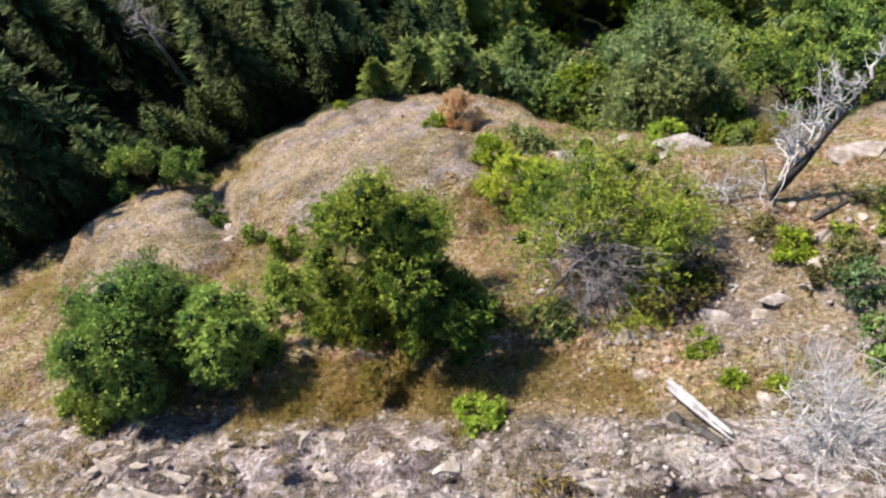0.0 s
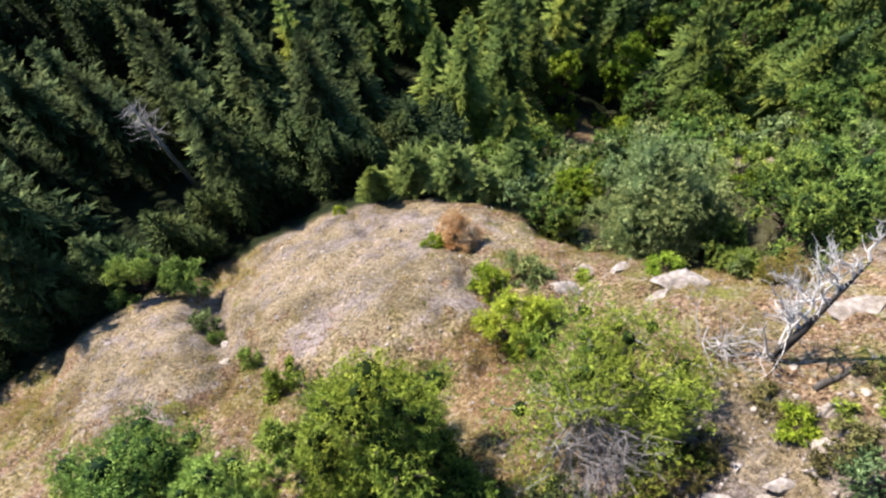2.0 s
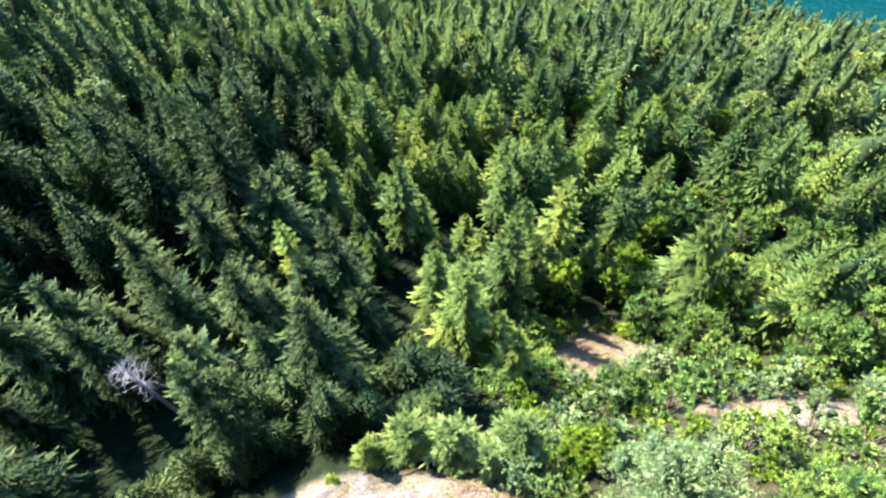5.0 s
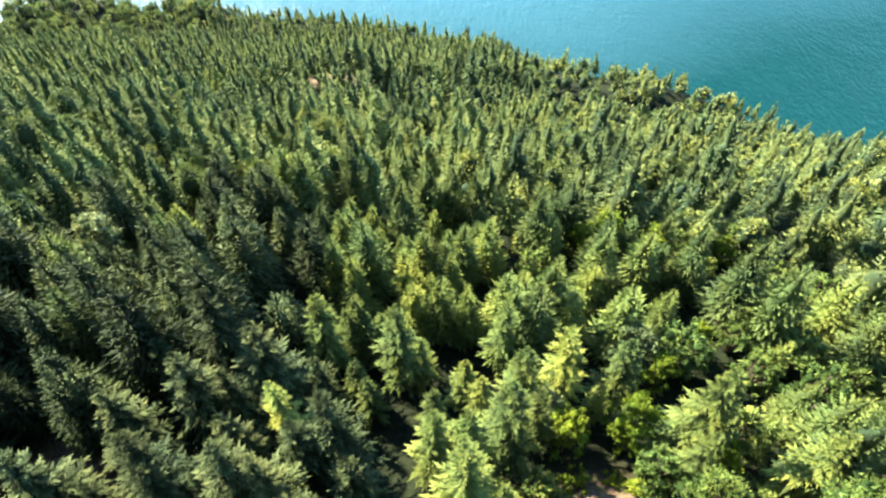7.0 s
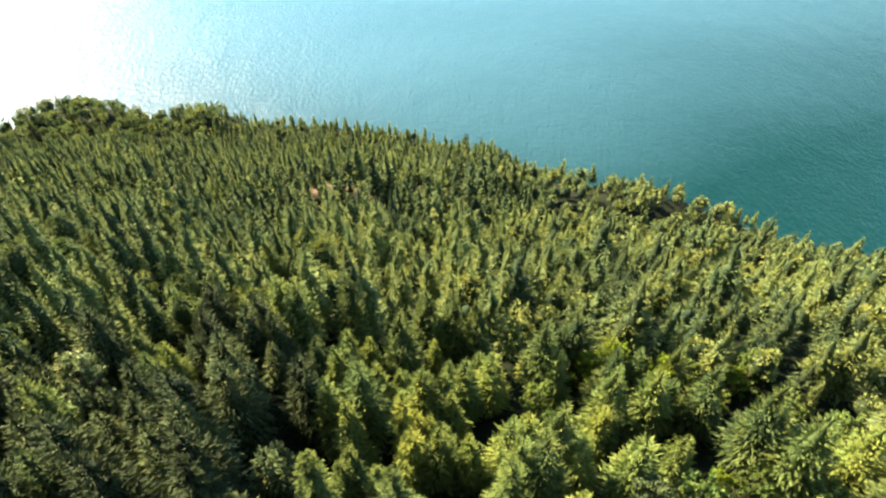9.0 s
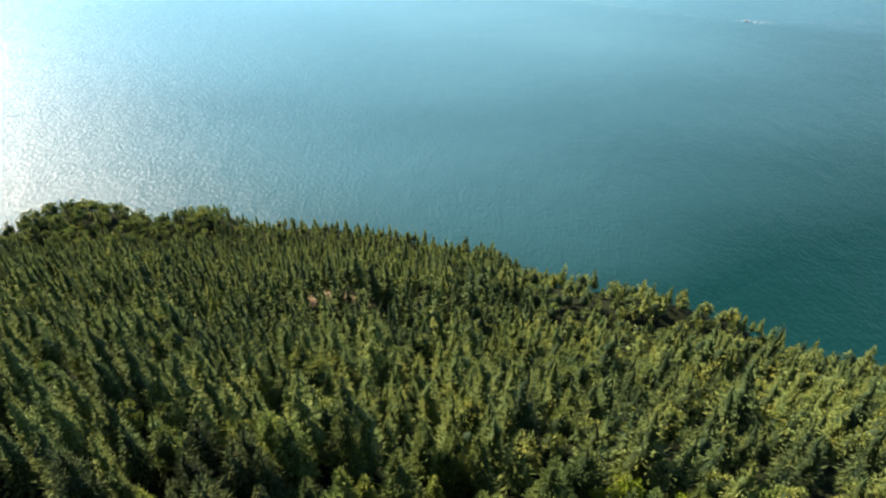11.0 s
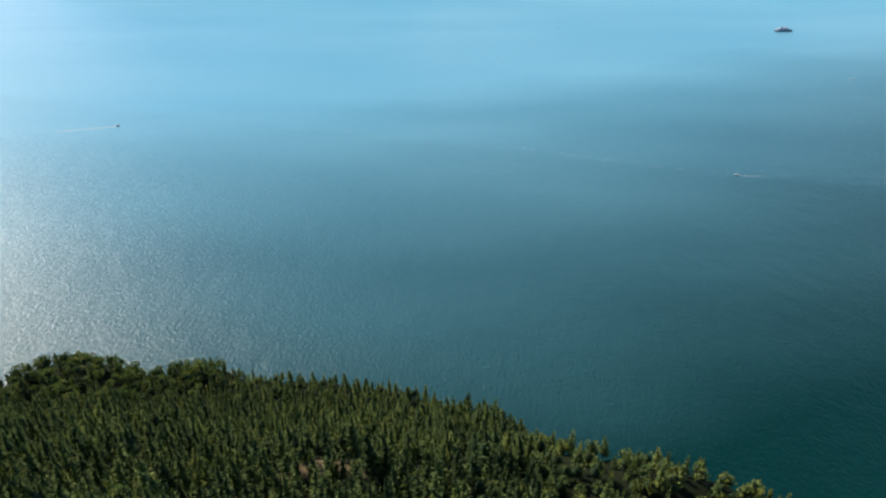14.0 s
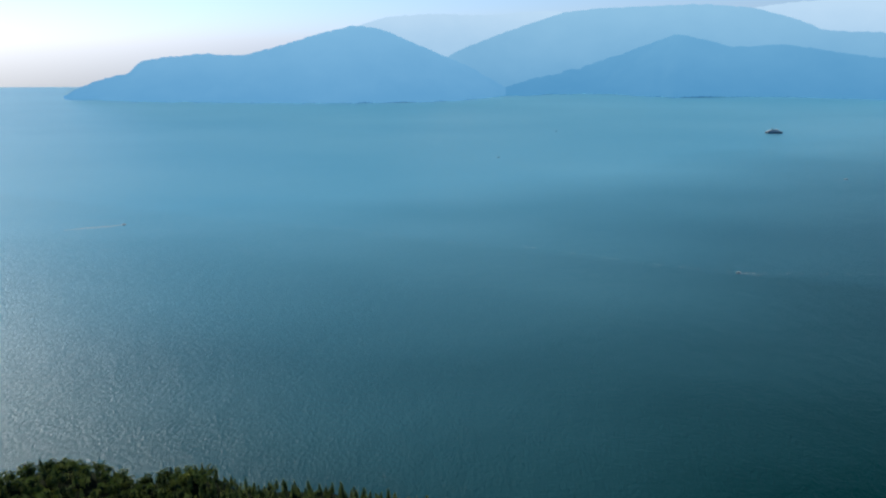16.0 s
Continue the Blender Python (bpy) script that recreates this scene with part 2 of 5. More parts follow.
def make_water():
    n = Nodes("sea_water")
    at = n.place()
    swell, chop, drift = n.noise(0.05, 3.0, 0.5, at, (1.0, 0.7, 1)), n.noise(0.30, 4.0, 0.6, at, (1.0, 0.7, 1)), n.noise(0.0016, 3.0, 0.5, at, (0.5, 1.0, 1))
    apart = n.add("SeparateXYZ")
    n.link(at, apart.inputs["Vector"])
    # past the tide line lies paler water, silt and painted sea haze in its colour; the breeze drops a little out there
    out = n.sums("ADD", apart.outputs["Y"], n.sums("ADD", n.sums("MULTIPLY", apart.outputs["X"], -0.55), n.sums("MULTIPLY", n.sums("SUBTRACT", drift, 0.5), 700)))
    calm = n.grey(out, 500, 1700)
    ripple = n.add("Bump", Distance=0.95)
    n.link(n.sums("SUBTRACT", 1.0, n.sums("MULTIPLY", calm, 0.45)), ripple.inputs["Strength"])
    wavelet = n.noise(0.75, 3.0, 0.6, at, (1.0, 0.7, 1))
    n.link(n.sums("ADD", n.sums("ADD", n.sums("MULTIPLY", swell, 1.2), chop), n.sums("MULTIPLY", wavelet, 0.45)), ripple.inputs["Height"])
    n.link(ripple.outputs["Normal"], n.shader.inputs["Normal"])
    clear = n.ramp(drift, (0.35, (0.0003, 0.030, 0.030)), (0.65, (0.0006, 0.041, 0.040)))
    # far colour, lightened for the haze that lies over the sound
    silt_haze = n.ramp(drift, (0.35, (0.150, 0.470, 0.640)), (0.65, (0.200, 0.530, 0.690)))
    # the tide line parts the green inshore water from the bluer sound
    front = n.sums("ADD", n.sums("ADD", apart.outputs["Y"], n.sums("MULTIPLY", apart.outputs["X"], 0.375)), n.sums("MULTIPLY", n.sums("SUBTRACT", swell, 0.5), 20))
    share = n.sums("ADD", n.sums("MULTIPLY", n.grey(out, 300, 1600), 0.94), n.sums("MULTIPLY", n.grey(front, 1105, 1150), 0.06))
    n.surface(n.mix(share, clear, silt_haze), 0.29, 0.16)
    n.shader.inputs["IOR"].default_value = 1.33
    return n.material


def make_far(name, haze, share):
    """Wooded slopes kilometres off; the blue air before them is a glow mixed into the material."""
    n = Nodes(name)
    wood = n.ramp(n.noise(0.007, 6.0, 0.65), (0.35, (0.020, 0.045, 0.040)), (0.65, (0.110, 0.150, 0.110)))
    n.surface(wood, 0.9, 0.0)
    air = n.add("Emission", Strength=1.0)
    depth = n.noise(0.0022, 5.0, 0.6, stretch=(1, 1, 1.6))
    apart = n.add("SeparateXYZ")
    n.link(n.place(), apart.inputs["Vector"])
    # painted haze: deeper blue at the foot, paler towards the top
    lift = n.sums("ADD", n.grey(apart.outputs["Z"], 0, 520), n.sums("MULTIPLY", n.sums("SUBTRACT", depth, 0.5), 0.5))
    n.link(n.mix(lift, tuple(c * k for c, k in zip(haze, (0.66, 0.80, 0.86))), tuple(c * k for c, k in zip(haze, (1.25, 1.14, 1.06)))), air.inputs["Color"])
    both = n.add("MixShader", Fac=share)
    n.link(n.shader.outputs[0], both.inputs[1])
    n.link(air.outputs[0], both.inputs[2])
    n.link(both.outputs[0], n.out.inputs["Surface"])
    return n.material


def plain(name, colour, rough=0.5, gloss=0.4):
    n = Nodes(name)
    shade = n.noise(1.5, 4.0)
    return n.surface(n.mix(n.grey(shade, 0.3, 0.9), colour, tuple(c * 0.7 for c in colour)), rough, gloss)


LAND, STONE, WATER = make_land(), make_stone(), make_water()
FOAM = plain("foam", (0.66, 0.70, 0.71), 0.8, 0.1)
HULL, DECK = plain("dark_hull", (0.19, 0.22, 0.26)), plain("white_paint", (0.75, 0.75, 0.75))

# ---- the lie of the land ----
def ease(a, b, v):
    s = np.clip((v - a) / (b - a), 0, 1)
    return s * s * (3 - 2 * s)


FALL_Y = [-400, -120, -40, -12, 0, 10, 20, 30, 46, 65, 84, 109, 131, 178, 230, 264, 330, 395, 448, 475, 530]
FALL_Z = [290, 304, 309, 297, 287.5, 279, 267, 255.5, 235, 224, 214, 204, 191, 158, 127, 113, 74, 31, 8, 2, -14]
STEP_Y = np.arange(-420.0, 560.0, 1.0)
KERNEL = np.exp(-0.5 * (np.arange(-9, 10) / 3.0) ** 2)
STEP_Z = np.convolve(np.pad(np.interp(STEP_Y, FALL_Y, FALL_Z), 9, mode="edge"), KERNEL / KERNEL.sum(), "valid")
# the brink past which the hill drops to the sea
BRINK = [(430, -20), (300, 130), (165, 216), (120, 243), (62, 268), (42, 330), (26, 395), (-12, 432), (-60, 456), (-150, 474),
         (-232, 490), (-296, 492), (-336, 452), (-352, 380), (-420, 200), (-430, -300), (430, -300)]


def hash_noise(x, y, cell, seed):
    """Smooth value noise, about -1 to 1."""
    gx, gy = x / cell + 37.7 * seed, y / cell - 91.3 * seed
    ix, iy = np.floor(gx), np.floor(gy)
    fx, fy = gx - ix, gy - iy
    fx, fy = fx * fx * (3 - 2 * fx), fy * fy * (3 - 2 * fy)

    def corner(a, b):
        v = np.sin(a * 127.1 + b * 311.7 + seed * 17.3) * 43758.5453
        return 2 * (v - np.floor(v)) - 1
    return ((corner(ix, iy) * (1 - fx) + corner(ix + 1, iy) * fx) * (1 - fy)
            + (corner(ix, iy + 1) * (1 - fx) + corner(ix + 1, iy + 1) * fx) * fy)


def past_brink(x, y):
    """Metres past the brink, negative inside it."""
    inside, best = np.zeros(np.shape(x), bool), np.full(np.shape(x), 1e9)
    for (ax, ay), (bx, by) in zip(BRINK, BRINK[1:] + BRINK[:1]):
        dx, dy = bx - ax, by - ay
        s = np.clip(((x - ax) * dx + (y - ay) * dy) / (dx * dx + dy * dy), 0, 1)
        best = np.minimum(best, np.hypot(x - ax - s * dx, y - ay - s * dy))
        inside ^= ((ay > y) != (by > y)) & (x < ax + (y - ay) * dx / (dy if dy else 1e-9))
    return np.where(inside, -best, best)


def dome(x, y, cx, cy, rx, ry, turn, high, sharp=1.0):
    """A rounded knob of bare rock."""
    c, s = math.cos(turn), math.sin(turn)
    u, v = ((x - cx) * c + (y - cy) * s) / rx, ((y - cy) * c - (x - cx) * s) / ry
    return high * np.maximum(0, 1 - (u * u + v * v)) ** sharp


def ditch(x, y, a, b, wide, deep):
    """A cleft that runs from a to b."""
    dx, dy = b[0] - a[0], b[1] - a[1]
    s = np.clip(((x - a[0]) * dx + (y - a[1]) * dy) / (dx * dx + dy * dy), 0, 1)
    d = np.hypot(x - a[0] - s * dx, y - a[1] - s * dy) / wide
    return deep * np.exp(-d * d) * np.sqrt(np.clip(4 * s * (1 - s), 0, 1) + 0.05)


def ground_z(x, y):
    x, y = np.asarray(x, float), np.asarray(y, float)
    z = np.interp(y, STEP_Y, STEP_Z)
    near = 1 - ease(8, 46, y)
    z = z + 20 * np.tanh((x - 2) * 0.44 / 20) * near * (1 - ease(60, 160, np.abs(x)))
    z = z + (10 * ease(-10, -34, x) * ease(42, 58, y) + 7 * ease(-40, -90, x) * ease(90, 125, y)) * (1 - ease(150, 220, y)) - 16 * ease(70, 170, x) * ease(120, 220, y)
    z = z - 6 * ease(35, 60, x) * ease(135, 150, y) * (1 - ease(175, 200, y)) + (4 + 5 * ease(35, 60, x)) * ease(220, 240, y) * (1 - ease(262, 288, y)) * ease(-110, -85, x)
    z = z + 9 * dome(x, y, -45, 249, 26, 17, -0.1, 1.0, 0.8)
    # rock knobs of the outcrop, with the gullies between them
    z = z + dome(x, y, -3.5, 20.5, 13, 12, -0.2, 4.6, 0.8) + dome(x, y, -20, 13, 8, 7, -0.5, 2.4, 0.8)
    z = z + dome(x, y, 10, 13.5, 6, 4.5, 0.2, 0.8, 0.7) + dome(x, y, 30, 14, 9, 6, 0, 2.0, 0.8)
    z = z + dome(x, y, 28, 33, 9, 4, 0.1, 1.8, 0.8)
    z = z + 1.2 * ease(0.6, -1.0, y + 0.7 * hash_noise(x, y * 0, 4.0, 9)) * ease(-30, -8, x)
    z = z - ditch(x, y, (-20, 21), (-13.8, 11), 0.9, 1.9) - ditch(x, y, (-9, 27.5), (-3.5, 17.5), 0.5, 0.5) - ditch(x, y, (1, 20), (4.5, 9), 1.3, 1.0)
    z = z - ditch(x, y, (11, 9), (13.2, 4.2), 0.5, 0.5) - ditch(x, y, (6, 3.6), (17, 3.8), 0.4, 0.5) - ditch(x, y, (-10, 19), (-1, 22.5), 0.35, 0.3)
    # the rock breaks off in a low wall on its far side
    wall_y = np.interp(x, [6, 8, 11, 14, 17, 22], [19.4, 18.4, 17.2, 14.6, 13.6, 13.6]) + 0.6 * hash_noise(x, y * 0, 2.2, 15)
    z = z - 3.0 * ease(0, 0.9, y - wall_y) * (1 - ease(22, 34, y)) * ease(5.5, 8, x) * (1 - ease(19, 23, x))
    crag = ease(1.2, -0.6, y) * ease(-32, -10, x)
    z = z + crag * (1.0 * np.abs(hash_noise(x + 0.4 * y, y * 1.7, 1.9, 12)) + 0.4 * np.abs(hash_noise(x, y * 1.5, 0.9, 13)) + 0.16 * hash_noise(x, y * 1.3, 0.45, 14) - 0.5)
    z = z + 15 * dome(x, y, -292, 468, 60, 40, 0, 1.0) + 11 * dome(x, y, -192, 468, 42, 30, 0, 1.0)
    z = z + 5.5 * dome(x, y, -85, 446, 115, 34, 0, 1.0)
    rough = 1 - ease(45, 80, y)
    z = z + rough * (0.45 * hash_noise(x, y, 4.3, 1) + 0.30 * hash_noise(x, y, 1.7, 2) + 0.24 * hash_noise(x, y, 0.75, 3) - 0.25 * np.abs(hash_noise(x + 0.5 * y, y, 2.4, 16)))
    z = z + 1.6 * hash_noise(x, y, 31.0, 4) * ease(40, 90, y) + 0.8 * hash_noise(x, y, 12.0, 5) * ease(40, 90, y)
    d = past_brink(x, y) + 5 * hash_noise(x, y, 26, 6)
    return np.maximum(z - 1.5 * np.maximum(d, 0) - 0.02 * np.maximum(d, 0) ** 2, -25)

# ---- mesh helpers ----
class Soup:
    """Quads and triangles gathered in numpy, with a tint for each corner point."""

    def __init__(self):
        self.points, self.quads, self.tris, self.tints, self.count = [], [], [], [], 0

    def add(self, points, quads, tint=0.5):
        points, quads = np.asarray(points, float).reshape(-1, 3), np.asarray(quads, int).reshape(-1, 4)
        self.points.append(points)
        self.quads.append(quads + self.count)
        self.tints.append(np.broadcast_to(np.asarray(tint, float), len(points)))
        self.count += len(points)

    def kites(self, base, way, side, length, width, tint):
        """Leaf-shaped quads: from base along way, widest before the middle."""
        length, width = np.asarray(length)[:, None], np.asarray(width)[:, None]
        mid = base + way * length * 0.42
        p = np.stack([base, mid + side * width, base + way * length, mid - side * width], 1)
        self.add(p.reshape(-1, 3), np.arange(4 * len(base)).reshape(-1, 4), np.repeat(tint, 4))

    def spikes(self, base, way, side, length, width, tint, tip=0.14):
        """Needle-like triangles: wide at the base, pointed and paler at the tip."""
        n = len(base)
        length, width = np.asarray(length)[:, None], np.asarray(width)[:, None]
        p = np.stack([base - side * width, base + side * width, base + way * length], 1)
        self.points.append(p.reshape(-1, 3))
        self.tris.append(np.arange(3 * n).reshape(-1, 3) + self.count)
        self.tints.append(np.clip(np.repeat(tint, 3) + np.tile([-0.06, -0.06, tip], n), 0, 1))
        self.count += 3 * n

    def tube(self, line, radii, sides=5, tint=0.5):
        line, radii = np.asarray(line, float), np.asarray(radii, float)
        along = np.gradient(line, axis=0)
        along /= np.linalg.norm(along, axis=1, keepdims=True) + 1e-9
        a = np.cross(along, np.where(np.abs(along[:, 2:]) > 0.9, [[1.0, 0, 0]], [[0, 0, 1.0]]))
        a /= np.linalg.norm(a, axis=1, keepdims=True) + 1e-9
        b = np.cross(along, a)
        turn = np.arange(sides) * 2 * math.pi / sides
        rings = line[:, None] + radii[:, None, None] * (a[:, None] * np.cos(turn)[None, :, None] + b[:, None] * np.sin(turn)[None, :, None])
        k, s = np.meshgrid(np.arange(len(line) - 1), np.arange(sides), indexing="ij")
        n = (s + 1) % sides
        self.add(rings, np.stack([k * sides + s, k * sides + n, (k + 1) * sides + n, (k + 1) * sides + s], -1), tint)

    def mesh(self, name, material, smooth=False):
        points, tints = np.concatenate(self.points), np.concatenate(self.tints)
        quads = np.concatenate(self.quads) if self.quads else np.zeros((0, 4), int)
        tris = np.concatenate(self.tris) if self.tris else np.zeros((0, 3), int)
        data = bpy.data.meshes.new(name)
        data.vertices.add(len(points))
        data.vertices.foreach_set("co", points.ravel())
        data.loops.add(quads.size + tris.size)
        data.loops.foreach_set("vertex_index", np.concatenate([quads.ravel(), tris.ravel()]))
        data.polygons.add(len(quads) + len(tris))
        data.polygons.foreach_set("loop_start", np.concatenate([np.arange(len(quads)) * 4, quads.size + np.arange(len(tris)) * 3]))
        data.attributes.new("tint", "FLOAT", "POINT").data.foreach_set("value", tints)
        data.update()
        data.validate()
        if smooth:
            data.polygons.foreach_set("use_smooth", np.ones(len(data.polygons), bool))
        data.materials.append(material)
        return data


def root(name, x, y, z=None, spin=0.0, size=1.0):
    ob = new(name)
    ob.empty_display_size = 0.3
    ob.matrix_basis = pose(x, y, float(ground_z(x, y)) if z is None else z, 0, 0, spin) @ Matrix.Scale(size, 4)
    return ob


def hang(name, data, parent, label=""):
    """One mesh as a part under a thing."""
    ob = new(name, data)
    ob.parent = parent
    return tagged(ob, label)


def unit(v):
    return v / (np.linalg.norm(v, axis=-1, keepdims=True) + 1e-9)


# ---- plants ----
def conifer_crown(soup, rng, high, wide, branches, detail, foot=0.14, tint=0.5, at=(0, 0, 0), lean=0.0, sparse=0.0):
    """Whorled, drooping boughs, each a spine with sprays to both sides."""
    u = foot + (1 - foot) * (np.arange(branches) + rng.random(branches)) / branches
    u = u ** 0.85
    long = wide * (1 - u) ** 0.73 * rng.uniform(0.55, 1.22, branches) * (0.75 + 0.25 * ease(foot, foot + 0.2, u)) + 0.012 * high
    turn = np.arange(branches) * 2.39996 + rng.normal(0, 0.4, branches)
    out = np.stack([np.cos(turn), np.sin(turn), 0 * turn], -1)
    side = np.stack([-np.sin(turn), np.cos(turn), 0 * turn], -1)
    rise = -0.30 + 0.75 * u ** 2 + rng.normal(0, 0.10, branches)
    start = np.stack([0 * u, 0 * u, u * high], -1) + np.array(at)
    start[:, 0] += lean * u * high
    t0 = np.clip(tint + rng.normal(0, 0.06, branches), 0, 1)
    # dark core added inside the crown, tinted for the shade there
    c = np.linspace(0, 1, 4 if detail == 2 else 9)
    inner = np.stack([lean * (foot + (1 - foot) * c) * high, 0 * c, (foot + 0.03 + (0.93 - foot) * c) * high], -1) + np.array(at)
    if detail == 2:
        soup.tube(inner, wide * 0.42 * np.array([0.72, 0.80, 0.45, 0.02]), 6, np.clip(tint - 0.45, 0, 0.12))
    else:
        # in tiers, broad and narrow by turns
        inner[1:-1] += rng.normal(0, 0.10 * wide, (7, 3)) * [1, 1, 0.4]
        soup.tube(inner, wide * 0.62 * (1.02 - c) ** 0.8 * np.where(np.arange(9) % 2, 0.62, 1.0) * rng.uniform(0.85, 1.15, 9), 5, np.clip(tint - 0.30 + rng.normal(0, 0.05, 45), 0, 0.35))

    def spine(s):
        return start + out * (long * s)[:, None] + np.array([0, 0, 1.0]) * (long * (rise * s - 0.30 * s * s * (1 - u)))[:, None]
    if detail < 2:
        n = int(branches * (13 if detail else 4.6))
        v = 1 - rng.random(n) ** 0.62
        height = foot + (1 - foot) * v
        whorl = height * high / (1.3 if detail else 2.2) + rng.random()
        tier = 1.08 - 0.34 * (whorl - np.floor(whorl))
        turn = rng.uniform(0, 2 * math.pi, n)
        lobe = 1 + 0.16 * np.sin(2 * turn + 9 * rng.random() + 5 * height) + 0.10 * np.sin(5 * turn + 23 * height)
        far = wide * (1 - v) ** rng.uniform(0.62, 0.95) * tier * lobe * rng.uniform(0.62, 1.12, n) + 0.018 * high
        out = np.stack([np.cos(turn), np.sin(turn), 0 * turn], -1)
        side = np.stack([-np.sin(turn), np.cos(turn), 0 * turn], -1)
        base = np.stack([lean * height * high, 0 * height, height * high], -1) + np.array(at) + out * (rng.uniform(0.48, 0.86, n) * far)[:, None]
        way = unit(out + side * rng.normal(0, 0.35, n)[:, None] + np.array([0, 0, 1.0]) * (-0.35 + 1.15 * v + rng.normal(0, 0.40, n))[:, None])
        l = (0.22 if detail else 0.32) * far * rng.uniform(0.7, 1.3, n) + (0.25 if detail else 0.3)
        flat = unit(np.cross(way, np.array([0, 0, 1.0])) + np.array([0, 0, 1.0]) * rng.normal(0, 1.1, n)[:, None])
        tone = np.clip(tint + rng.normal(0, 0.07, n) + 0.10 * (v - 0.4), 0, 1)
        soup.spikes(base, way, flat, l, l * (0.15 if detail else 0.24) + (0.05 if detail else 0.12), tone, 0.07)
        return
    stations = (0.10, 0.22, 0.34, 0.46, 0.58, 0.69, 0.80, 0.90)
    up = np.array([0, 0, 1.0])
    for s in stations:
        for flank in (-1, 1):
            for twin in range(3):
                keep = rng.random(branches) > sparse
                base = spine(np.clip(s + rng.normal(0, 0.04, branches), 0.02, 1))
                l = long * 0.36 * (1.10 - 0.75 * s) * rng.uniform(0.55, 1.3, branches) + 0.20
                way = unit(out * 0.7 + side * flank * rng.uniform(0.25, 1.15, branches)[:, None]
                           + up * (rise - 0.5 * s * (1 - u) + 0.05 + rng.normal(0, 0.24, branches))[:, None])
                flat = unit(np.cross(way, up) + up * rng.normal(0, 0.9, branches)[:, None])
                # tint darkens inwards along the bough, standing for shade near the trunk
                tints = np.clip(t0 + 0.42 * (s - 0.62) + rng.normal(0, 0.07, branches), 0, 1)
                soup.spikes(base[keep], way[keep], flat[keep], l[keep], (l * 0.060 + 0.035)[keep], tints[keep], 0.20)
    base = spine(np.full(branches, stations[-1]))
    way = unit(spine(np.ones(branches)) - base)
    soup.spikes(base, way, side, long * (1.25 - stations[-1]) + 0.1, long * 0.05 + 0.05, np.clip(t0 + 0.2, 0, 1))


def conifer(name, seed, high, wide, branches, material=CONIFER, tint=0.5, lean=0.0, sparse=0.0, foot=0.14, detail=2):
    rng = np.random.default_rng(seed)
    crown, trunk = Soup(), Soup()
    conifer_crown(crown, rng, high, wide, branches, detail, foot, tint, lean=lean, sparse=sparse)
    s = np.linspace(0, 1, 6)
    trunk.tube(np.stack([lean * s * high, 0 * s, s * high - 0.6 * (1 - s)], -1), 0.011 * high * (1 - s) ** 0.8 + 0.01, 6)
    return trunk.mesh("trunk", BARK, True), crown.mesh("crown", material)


def bough(rng, start, way, length, bend=0.25, n=6):
    """A wandering line from start, n points."""
    line, step = [np.array(start, float)], length / (n - 1)
    way = unit(np.array(way, float))
    for _ in range(n - 1):
        way = unit(way + rng.normal(0, bend, 3))
        line.append(line[-1] + way * step)
    return np.array(line)


